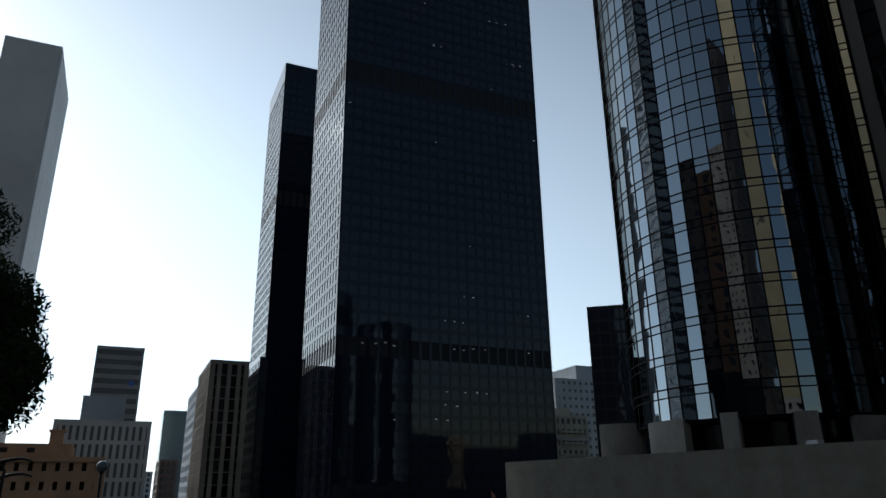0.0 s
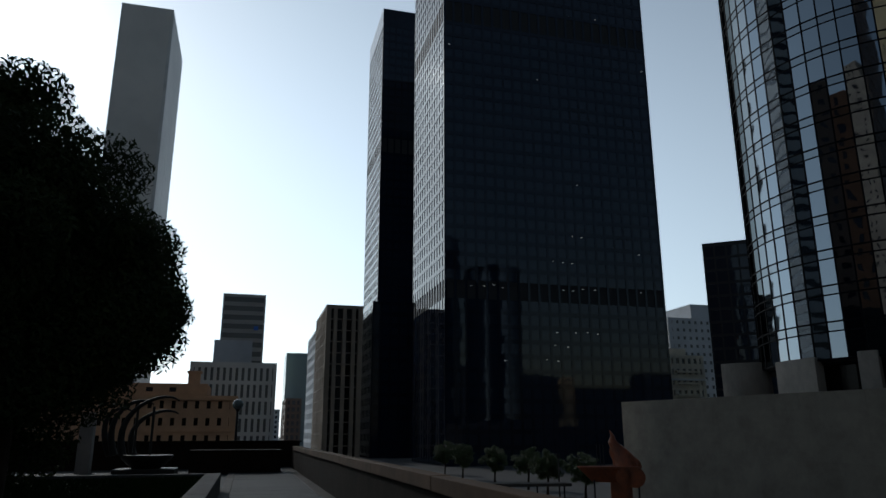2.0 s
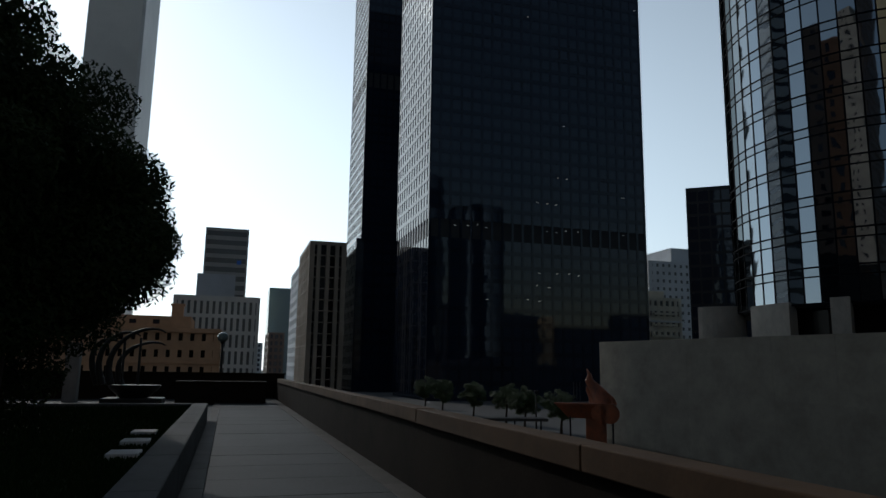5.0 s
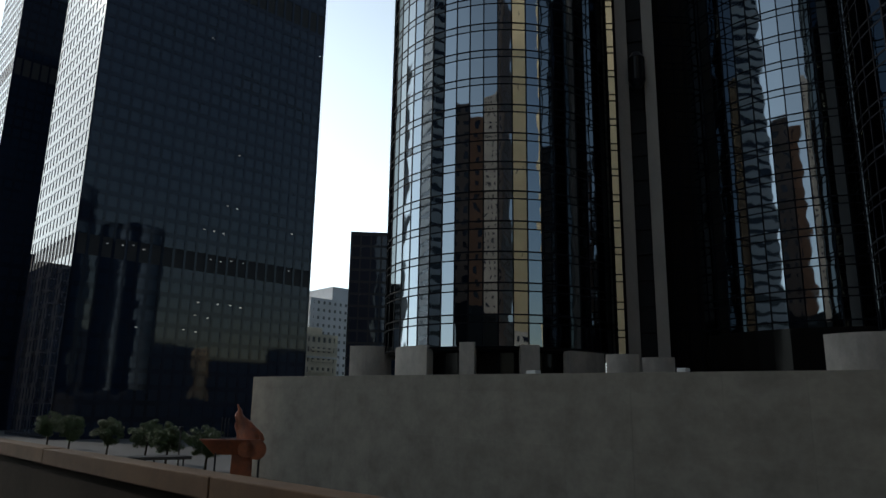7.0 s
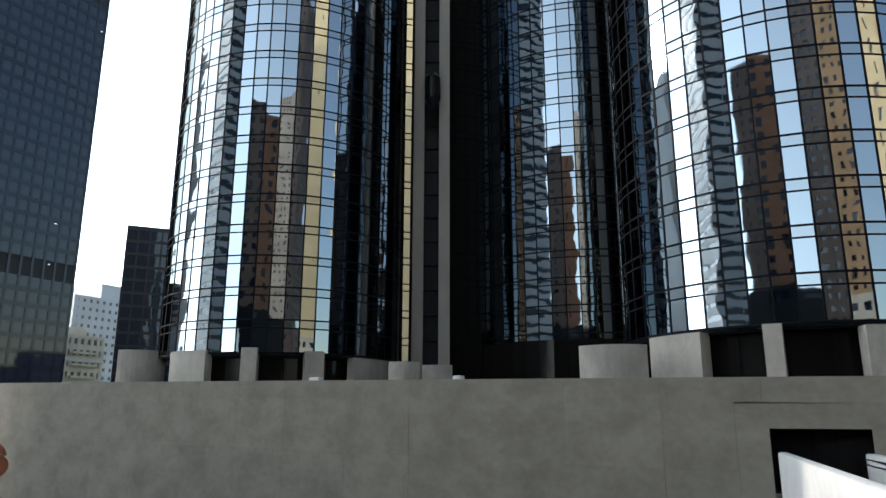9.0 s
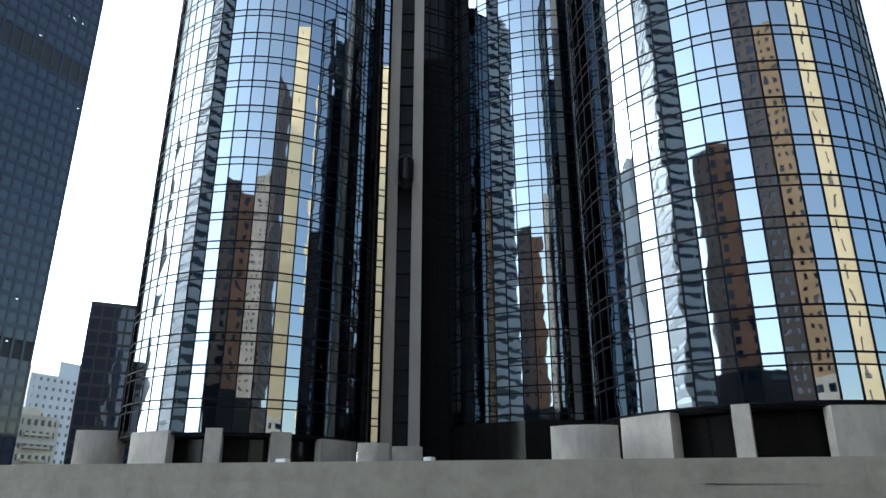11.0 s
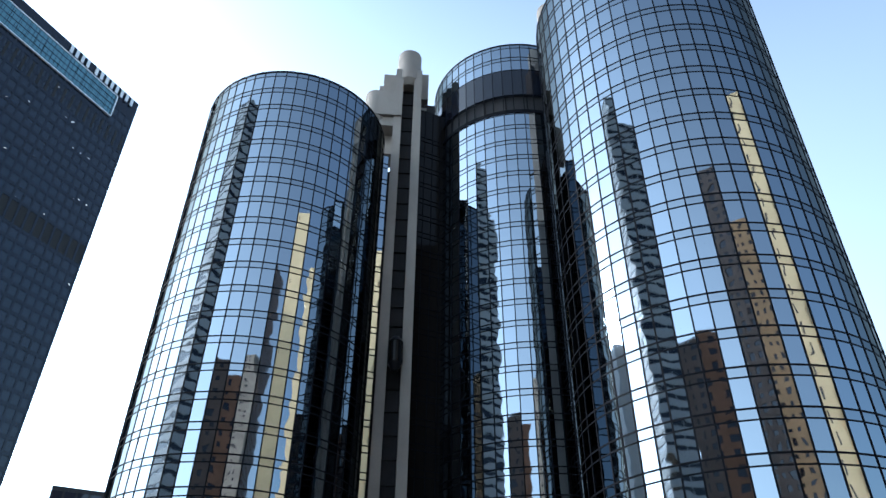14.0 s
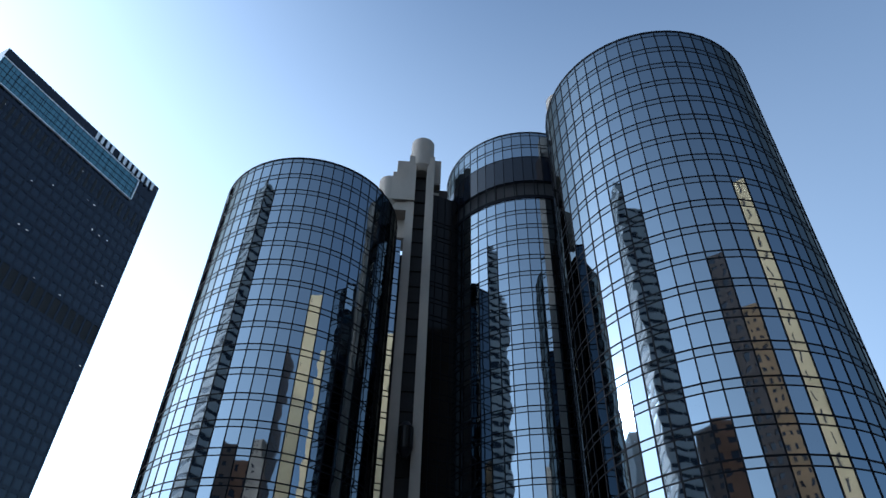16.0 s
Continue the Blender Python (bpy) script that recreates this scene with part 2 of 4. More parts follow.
# ---- building blocks ----
class Shape:
    """Collects boxes, quads and turned outlines into one mesh."""

    def __init__(self):
        self.v, self.f = [], []

    def quad(self, a, b, c, d):
        n = len(self.v)
        self.v += [tuple(a), tuple(b), tuple(c), tuple(d)]
        self.f.append((n, n + 1, n + 2, n + 3))
        return self

    def box(self, x0, x1, y0, y1, z0, z1):
        n = len(self.v)
        self.v += [(x, y, z) for z in (z0, z1) for x, y in ((x0, y0), (x1, y0), (x1, y1), (x0, y1))]
        self.f += [(n + 3, n + 2, n + 1, n), (n + 4, n + 5, n + 6, n + 7)]
        self.f += [(n + i, n + (i + 1) % 4, n + 4 + (i + 1) % 4, n + 4 + i) for i in range(4)]
        return self

    def prism(self, outline, z0, z1):
        """An upright prism; outline runs anticlockwise."""
        n, k = len(self.v), len(outline)
        self.v += [(x, y, z0) for x, y in outline] + [(x, y, z1) for x, y in outline]
        self.f += [tuple(range(n + k - 1, n - 1, -1)), tuple(range(n + k, n + 2 * k))]
        self.f += [(n + i, n + (i + 1) % k, n + k + (i + 1) % k, n + k + i) for i in range(k)]
        return self

    def round(self, cx, cy, r, z0, z1, k=32, top=None):
        t = r if top is None else top
        n = len(self.v)
        ring = [(math.cos(2 * math.pi * i / k), math.sin(2 * math.pi * i / k)) for i in range(k)]
        self.v += [(cx + r * c, cy + r * s, z0) for c, s in ring] + [(cx + t * c, cy + t * s, z1) for c, s in ring]
        self.f += [tuple(range(n + k - 1, n - 1, -1)), tuple(range(n + k, n + 2 * k))]
        self.f += [(n + i, n + (i + 1) % k, n + k + (i + 1) % k, n + k + i) for i in range(k)]
        return self

    def arc(self, cx, cy, r0, r1, a0, a1, z0, z1, k=8):
        """A piece of a thick ring wall between two angles, in degrees."""
        pts = [(cx + r1 * math.cos(radians(a0 + (a1 - a0) * i / k)), cy + r1 * math.sin(radians(a0 + (a1 - a0) * i / k))) for i in range(k + 1)]
        pts += [(cx + r0 * math.cos(radians(a0 + (a1 - a0) * i / k)), cy + r0 * math.sin(radians(a0 + (a1 - a0) * i / k))) for i in range(k, -1, -1)]
        return self.prism(pts, z0, z1)

    def tube(self, path, radii, k=8):
        """A tube along a path, with a radius at each point."""
        n0 = len(self.v)
        path = [Vector(p) for p in path]
        for i, p in enumerate(path):
            d = (path[min(i + 1, len(path) - 1)] - path[max(i - 1, 0)]).normalized()
            side = d.cross(Vector((0.31, 0.95, 0.05))).normalized()
            up = d.cross(side)
            self.v += [tuple(p + radii[i] * (math.cos(2 * math.pi * j / k) * side + math.sin(2 * math.pi * j / k) * up)) for j in range(k)]
        for i in range(len(path) - 1):
            for j in range(k):
                a, b = n0 + i * k + j, n0 + i * k + (j + 1) % k
                self.f.append((a, b, b + k, a + k))
        self.f += [tuple(n0 + j for j in range(k - 1, -1, -1)), tuple(n0 + (len(path) - 1) * k + j for j in range(k))]
        return self

    def mesh(self, name, mat, smooth=False, bevel=0.0):
        me = bpy.data.meshes.new(name)
        me.from_pydata(self.v, [], self.f)
        if bevel:
            bm = bmesh.new()
            bm.from_mesh(me)
            bmesh.ops.bevel(bm, geom=bm.edges[:], offset=bevel, segments=2, affect="EDGES", profile=0.5, clamp_overlap=True)
            bm.to_mesh(me)
            bm.free()
        me.materials.append(mat)
        if smooth:
            me.polygons.foreach_set("use_smooth", [True] * len(me.polygons))
            me.set_sharp_from_angle(angle=radians(40))
        me.update()
        return me


def thing(name, shape, mat, label, category, kind="", group="", at=(0, 0, 0), smooth=False, bevel=0.0):
    ob = new(name, shape.mesh(name, mat, smooth, bevel) if shape else None)
    ob.location = at
    return tagged(ob, label, category, group, kind)


def part(name, shape, mat, parent, label="", kind="", smooth=False, bevel=0.0):
    """One mesh object under a thing or under a part, its shape given in the thing's own coordinates."""
    ob = new(name, shape.mesh(name, mat, smooth, bevel))
    ob.parent = parent
    return tagged(ob, label, "", "", kind)


def piece(name, me, m, parent):
    ob = new(name, me)
    ob.parent = parent
    ob.matrix_basis = m
    return ob



def polar(angle, d, cx=0.0, cy=0.0):
    """A place d metres from (cx, cy), at an angle to the right of +y."""
    return cx + d * math.sin(radians(angle)), cy + d * math.cos(radians(angle))


def block(name, x0, x1, y0, y1, z0, z1, fh, bay, wall, glass, label, spandrel=0.35, pier=0.3, depth=0.3, faces="sw", turn=0.0, bands=(), keep=300, category="building", roof=1.2, sill=0.0):
    """A building with a grid of piers and spandrels proud of its windows. faces: the sides with windows (n, s, e, w); bands: louvred storeys."""
    w, d, h = x1 - x0, y1 - y0, z1 - z0
    root = tagged(new(name), label, category)
    root.matrix_world = pose((x0 + x1) / 2, (y0 + y1) / 2, z0, 0, 0, turn)
    hx, hy = w / 2, d / 2
    part("core", Shape().box(-hx + depth, hx - depth, -hy + depth, hy - depth, 0, h - 0.3), glass if sill else M_CORE, root)
    part("roof", Shape().box(-hx, hx, -hy, hy, h - roof, h), wall, root)
    floors = max(1, round((h - roof) / fh))
    fh = (h - roof) / floors
    rows = [k for k in range(floors)]
    course = Shape().box(-hx + 0.02, hx - 0.02, -hy + 0.02, hy - 0.02, 0, fh * spandrel).mesh("spandrel", wall)
    inside = lambda z: any(a - 0.3 <= z + z0 <= b for a, b in bands)
    for k in rows:
        z = k * fh
        if inside(z) and inside(z - fh * 0.5):
            continue
        piece("spandrel", course, pose(0, 0, z), root)
    plain = Shape()
    sides = {"s": (w, lambda u, o: (u, -hy + o)), "n": (w, lambda u, o: (-u, hy - o)), "w": (d, lambda u, o: (-hx + o, -u)), "e": (d, lambda u, o: (hx - o, u))}
    heading = {"s": 0, "n": 180, "w": -90, "e": 90}
    rest, dark, made = Shape(), Shape(), 0
    pane_mesh = {}
    for s, (length, at) in sides.items():
        if s not in faces:
            ends = [at(-length / 2, 0.01), at(length / 2, 0.01), at(length / 2, depth + 0.05), at(-length / 2, depth + 0.05)]
            xs, ys = [p[0] for p in ends], [p[1] for p in ends]
            plain.box(min(xs), max(xs), min(ys), max(ys), 0, h - roof)
            continue
        n = max(1, round(length / bay))
        b = length / n
        pw = min(pier, 0.49) if n == 1 else pier
        upright = Shape().box(-b * pw / 2, b * pw / 2, 0, depth + 0.06, 0, h - roof).mesh("pier", wall)
        for i in range(n + 1):
            u = min(max(-length / 2 + i * b, -length / 2 + b * pw / 2 + 0.004), length / 2 - b * pw / 2 - 0.004)
            x, y = at(u, 0.004)
            piece("pier", upright, pose(x, y, 0, 0, 0, heading[s]), root)
        ww, wh = b * (1 - pw) + 0.02, fh * (1 - spandrel) + 0.02
        if s not in pane_mesh:
            pane_mesh[s] = Shape().box(-ww / 2, ww / 2, -0.02, 0.02, 0, wh).mesh("window", glass)
        for k in rows:
            zz = k * fh + fh * spandrel - 0.01
            louvred = inside(zz)
            for i in range(n):
                x, y = at(-length / 2 + (i + 0.5) * b, depth - 0.06)
                m = pose(x, y, zz, random.gauss(0, 0.12), 0, heading[s] + random.gauss(0, 0.12))
                if louvred:
                    c = [m @ Vector(v) for v in ((-ww / 2, 0, -fh * spandrel), (ww / 2, 0, -fh * spandrel), (ww / 2, 0, wh), (-ww / 2, 0, wh))]
                    dark.quad(*c)
                elif made < keep:
                    piece("window", pane_mesh[s], m, root)
                    made += 1
                else:
                    rest.quad(*[m @ Vector(v) for v in ((-ww / 2, -0.02, 0), (ww / 2, -0.02, 0), (ww / 2, -0.02, wh), (-ww / 2, -0.02, wh))])
    if plain.v:
        part("blind_wall", plain, wall, root)
    if rest.v:
        part("window_field", rest, glass, root, kind="stuff")
    if dark.v:
        part("louvre_field", dark, M_LOUVRE, root, "black louvred plant storeys", kind="stuff")
    return root


def glass_tower(name, cx, cy, r, z0, z1, floors, cols, label, toward, phase=0.0, keep=300, spans=()):
    """A round tower clad in flat mirror panes between dark mullions. toward: the heading, in degrees, of the panes that are kept apart;
    spans: heights without panes, with what stands there instead."""
    root = tagged(new(name), label, "tower", "round glass towers")
    root.location = (cx, cy, 0)
    fh = (z1 - z0) / floors
    tall, short = fh * 0.74, fh * 0.26
    da = 2 * math.pi / cols
    width, outer = 2 * r * math.tan(da / 2), r / math.cos(da / 2)
    part("core", Shape().round(0, 0, r - 0.35, z0 - 0.2, z1 - 0.2, 48), M_CORE, root)
    part("roof", Shape().round(0, 0, outer + 0.05, z1, z1 + 0.25, cols), M_MULLION, root)
    skip = lambda z: any(a <= z < b for a, b in spans)
    bar = Shape().box(-0.062, 0.062, -0.07, 0.1, z0, z1).mesh("mullion", M_MULLION)
    for i in range(cols):
        a = (i + 0.5) * da + phase
        piece("mullion", bar, pose(outer * math.cos(a), outer * math.sin(a), 0, 0, 0, math.degrees(a) + 90), root)
    def ring(z, half, proud):
        s, n = Shape(), 0
        pts = [(math.cos((i + 0.5) * da + phase), math.sin((i + 0.5) * da + phase)) for i in range(cols)]
        for rad, zz in ((outer - 0.08, z - half), (outer + proud, z - half), (outer + proud, z + half), (outer - 0.08, z + half)):
            s.v += [(rad * c, rad * q, zz) for c, q in pts]
        for b in range(4):
            for i in range(cols):
                s.f.append((b * cols + i, b * cols + (i + 1) % cols, ((b + 1) % 4) * cols + (i + 1) % cols, ((b + 1) % 4) * cols + i))
        return s
    me_tall = Shape().box(-width / 2, width / 2, -0.025, 0.025, 0, tall).mesh("pane", M_PANE)
    me_short = Shape().box(-width / 2, width / 2, -0.025, 0.025, 0, short).mesh("spandrel_pane", M_SPANDREL)
    rest, rest_low, made = Shape(), Shape(), 0
    for k in range(floors):
        z = z0 + k * fh
        if not skip(z):
            part("transom", ring(z + tall, 0.058, 0.05), M_MULLION, root)
        part("transom", ring(z, 0.07, 0.05), M_MULLION, root)
        if skip(z):
            continue
        for i in range(cols):
            a = i * da + phase
            off = (math.degrees(a) - (90 - toward) + 180) % 360 - 180
            for me, zz, hh, out in ((me_tall, z, tall, rest), (me_short, z + tall, short, rest_low)):
                m = pose(r * math.cos(a), r * math.sin(a), zz, random.gauss(0, 0.03), 0, math.degrees(a) + 90 + random.gauss(0, 0.06))
                if made < keep and abs(off) < 78:
                    piece(me.name, me, m, root)
                    made += 1
                else:
                    out.quad(*[m @ Vector(v) for v in ((-width / 2, -0.025, 0), (width / 2, -0.025, 0), (width / 2, -0.025, hh), (-width / 2, -0.025, hh))])
    part("transom", ring(z1 - 0.05, 0.06, 0.06), M_MULLION, root)
    part("pane_field", rest, M_PANE, root, kind="stuff")
    part("spandrel_field", rest_low, M_SPANDREL, root, kind="stuff")
    return root


STREET = -6.0
# ---- ground ----
thing("ground", Shape().quad((-3000, -3000, STREET), (3000, -3000, STREET), (3000, 3000, STREET), (-3000, 3000, STREET)), M_GROUND, "grey paved city ground", "ground", "structure")
thing("road", Shape().box(8, 34, -200, 600, STREET, STREET + 0.02), M_ASPHALT, "dark asphalt street below the terrace", "road", "structure")
# pavement takes the dark ground tone in place of shade from the towers
thing("pavement", Shape().box(34, 46, 74, 600, STREET, STREET + 0.17), M_GROUND, "grey concrete pavement along the street", "pavement", "structure")

# ---- the hotel podium and its wall ----
WALL_X, WALL_END, RISE = 40.0, 73.0, 0.0172
def wall_top(y):
    return 3.85 + RISE * y
podium = Shape()
podium.v += [(WALL_X + 0.16, -90, STREET), (140, -90, STREET), (140, WALL_END, STREET), (WALL_X + 0.16, WALL_END, STREET)]
podium.v += [(WALL_X + 0.16, -90, wall_top(-90) - 0.02), (140, -90, wall_top(-90) - 0.02), (140, WALL_END, wall_top(WALL_END) - 0.02), (WALL_X + 0.16, WALL_END, wall_top(WALL_END) - 0.02)]
podium.f += [(3, 2, 1, 0), (4, 5, 6, 7), (1, 2, 6, 5), (2, 3, 7, 6), (0, 1, 5, 4)]
DOOR_Y0, DOOR_Y1, DOOR_Z = -1.75, 2.8, 1.28
# the front face, left open at the doorway
for y0, y1, z0, z1 in ((-90, DOOR_Y0, None, None), (DOOR_Y1, WALL_END, None, None)):
    podium.quad((WALL_X + 0.16, y1, STREET), (WALL_X + 0.16, y0, STREET), (WALL_X + 0.16, y0, wall_top(y0) - 0.02), (WALL_X + 0.16, y1, wall_top(y1) - 0.02))
podium.quad((WALL_X + 0.16, DOOR_Y1, DOOR_Z), (WALL_X + 0.16, DOOR_Y0, DOOR_Z), (WALL_X + 0.16, DOOR_Y0, wall_top(DOOR_Y0) - 0.02), (WALL_X + 0.16, DOOR_Y1, wall_top(DOOR_Y1) - 0.02))
podium.quad((WALL_X + 0.16, DOOR_Y1, STREET), (WALL_X + 0.16, DOOR_Y0, STREET), (WALL_X + 0.16, DOOR_Y0, -1.9), (WALL_X + 0.16, DOOR_Y1, -1.9))
wall = thing("wall_podium", podium, M_CONCRETE, "long grey board-marked concrete podium wall", "wall", "structure")
lines = [(0.0, 1.3), (1.3, 4.9), (4.9, 10.6)]
y = WALL_END
k = 0
while y > -85:
    step = (5.2, 6.1, 4.7, 5.6)[k % 4]
    ya, yb = y - step + 0.005, y - 0.005
    for j, (a, b) in enumerate(lines):
        if yb > DOOR_Y0 - 1.2 and ya < DOOR_Y1 + 1.6 and j > 0:
            spans = [(max(ya, DOOR_Y1 + 1.61), yb), (ya, min(yb, DOOR_Y0 - 1.21))]
        else:
            spans = [(ya, yb)]
        for y0, y1 in spans:
            if y1 - y0 < 0.1:
                continue
            proud, s = random.uniform(-0.008, 0.008), Shape()
            ta, tb = wall_top(y0), wall_top(y1)
            lo = 0.0 if b > 10 else 0.006
            s.v = [(x, yy, max(tt - b + lo, STREET)) for x, yy, tt in ((WALL_X + proud, y0, ta), (WALL_X + 0.16, y0, ta), (WALL_X + 0.16, y1, tb), (WALL_X + proud, y1, tb))]
            s.v += [(x, yy, tt - a) for x, yy, tt in ((WALL_X + proud, y0, ta), (WALL_X + 0.16, y0, ta), (WALL_X + 0.16, y1, tb), (WALL_X + proud, y1, tb))]
            s.f = [(3, 2, 1, 0), (4, 5, 6, 7), (0, 1, 5, 4), (1, 2, 6, 5), (2, 3, 7, 6), (3, 0, 4, 7)]
            part("concrete_panel", s, M_CONCRETE, wall)
    y -= step
    k += 1
# the pale surround of the doorway, and the dark lobby behind it
for y0, y1, z0, z1 in ((DOOR_Y0 - 1.2, DOOR_Y1 + 1.6, DOOR_Z, wall_top(0) - 1.32), (DOOR_Y1, DOOR_Y1 + 1.6, STREET, DOOR_Z - 0.01), (DOOR_Y0 - 1.2, DOOR_Y0, STREET, DOOR_Z - 0.01)):
    part("door_surround", Shape().box(WALL_X - 0.006, WALL_X + 0.16, y0, y1, z0, z1), M_CONCRETE, wall, "patched concrete beside the doorway")
lobby = thing("door_1", Shape().box(WALL_X + 1.5, WALL_X + 1.6, DOOR_Y0 - 0.5, DOOR_Y1 + 0.5, -1.9, DOOR_Z + 0.4), M_BRONZEGLASS, "dark glazed doorway at the end of the footbridge", "doorway", "structure")
for i in range(6):
    yy = DOOR_Y0 - 0.2 + i * 0.95
    part("door_frame", Shape().box(WALL_X + 1.42, WALL_X + 1.5, yy, yy + 0.09, -1.9, DOOR_Z + 0.3), M_MULLION, lobby)

# ---- the round glass towers ----
Z_BASE, Z_TOP = 7.5, 74.5
FLOORS, COLS = 22, 56
TOWERS = [("glass_tower", 57.6, 51.5, 12.6, -130.0, 300, -0.0107), ("glass_tower", 59.9, 2.2, 12.6, -92.0, 300, 0.033), ("glass_tower", 105.5, 53.0, 12.6, -115.0, 120, 0.02)]
for nm, cx, cy, r, toward, keep, phase in TOWERS:
    glass_tower(nm, cx, cy, r, Z_BASE, Z_TOP - (1.1 if cx < 58 else 0.0), FLOORS, COLS, "round hotel tower clad in blue mirror glass with dark mullions", toward, phase, keep)
CX, CY = 83.4, 26.8
centre = glass_tower("glass_tower", CX, CY, 13.7, Z_BASE, 93.7, 29, COLS, "tallest round glass tower with a dark lounge band near its top", -108.0, 0.05, 300, [(78.0, 87.0)])
part("lounge_glass", Shape().round(0, 0, 13.2, 78.6, 82.2, 56), M_LOUNGE, centre, "dark recessed lounge windows")
part("lounge_soffit", Shape().round(0, 0, 13.78, 82.2, 87.6, 56), M_LOUNGE, centre, "black band under the crown")
part("lounge_sill", Shape().round(0, 0, 13.85, 78.3, 78.9, 52), M_MULLION, centre)
for i in range(26):
    a = 2 * math.pi * i / 26
    part("lounge_post", Shape().round(13.5 * math.cos(a), 13.5 * math.sin(a), 0.09, 78.8, 82.3, 8), M_MULLION, centre)

# dark recessed storey and concrete piers under the towers
def base_ring(cx, cy, r, spans):
    root = tagged(new("tower_base"), "dark glazed recessed base storey with pale curved concrete piers", "tower base")
    root.location = (cx, cy, 0)
    part("dark_glazing", Shape().round(0, 0, r, 3.0, Z_BASE - 0.05, 52), M_BRONZEGLASS, root)
    part("slab_edge", Shape().round(0, 0, r + 0.9, Z_BASE - 0.35, Z_BASE - 0.04, 52), M_MULLION, root)
    for i in range(26):
        a = 2 * math.pi * i / 26
        part("glazing_bar", Shape().box((r + 0.02) * math.cos(a) - 0.05, (r + 0.02) * math.cos(a) + 0.05, (r + 0.02) * math.sin(a) - 0.05, (r + 0.02) * math.sin(a) + 0.05, 3.0, Z_BASE - 0.3), M_MULLION, root)
    for a0, a1, r0, r1, z1 in spans:
        part("pier", Shape().arc(0, 0, r0, r1, a0, a1, 2.5, z1), M_PIER, root, "pale curved concrete pier")
    return root

def bearing(cx, cy, r, ang, px=-0.94, py=-0.79):
    """Where the ray at an angle from the terrace meets a circle round the tower: the heading there in degrees, anticlockwise from +x."""
    d = Vector((math.sin(radians(ang)), math.cos(radians(ang))))
    o = Vector((px - cx, py - cy))
    b = o.dot(d)
    q = b * b - o.dot(o) + r * r
    hit = o + d * (-b - math.sqrt(max(q, 0.0)))
    return math.degrees(math.atan2(hit.y, hit.x)) % 360

base_ring(57.6, 51.5, 11.2, [(bearing(57.6, 51.5, 13.0, b), bearing(57.6, 51.5, 13.0, a), 12.0, 13.0, z) for a, b, z in ((39.9, 42.4, 7.75), (45.0, 46.2, 7.9), (49.9, 51.4, 7.7), (53.7, 56.4, 7.3))])
base_ring(59.9, 2.2, 11.2, [(bearing(59.9, 2.2, 13.2, b), bearing(59.9, 2.2, 13.2, a), 12.0, 13.2, z) for a, b, z in ((77.1, 80.8, 7.3), (85.2, 86.5, 7.45), (91.8, 95.5, 7.2), (98.0, 99.5, 7.3))])
base_ring(CX, CY, 12.0, [])
part("dark_plinth", Shape().round(0, 0, 14.05, 2.6, 9.8, 56), M_BRONZEGLASS, centre, "dark glazed lower storeys")

def turret(angle0, angle1, d, z1, label):
    """A freestanding curved concrete screen between two bearings from the terrace."""
    x0, y0 = polar(angle0, d, -0.94, -0.79)
    x1, y1 = polar(angle1, d, -0.94, -0.79)
    w = math.hypot(x1 - x0, y1 - y0)
    mid = (angle0 + angle1) / 2
    cx, cy = polar(mid, d + w * 0.6, -0.94, -0.79)
    return thing("concrete_screen", Shape().arc(0, 0, w * 0.62 - 0.3, w * 0.78, -90 - mid - 40, -90 - mid + 40, 2.5, z1, 10), M_PIER, label, "concrete screen", group="concrete screens on the podium", at=(cx, cy, 0))
turret(36.3, 39.6, 76, 8.2, "pale curved concrete screen wall on the podium")
turret(56.5, 59.0, 63, 6.6, "pale curved concrete screen at the lift mast")
turret(59.2, 61.6, 64, 6.4, "pale curved concrete screen at the lift mast")
turret(71.7, 76.9, 49.5, 6.6, "broad pale concrete screen beside the tower base")

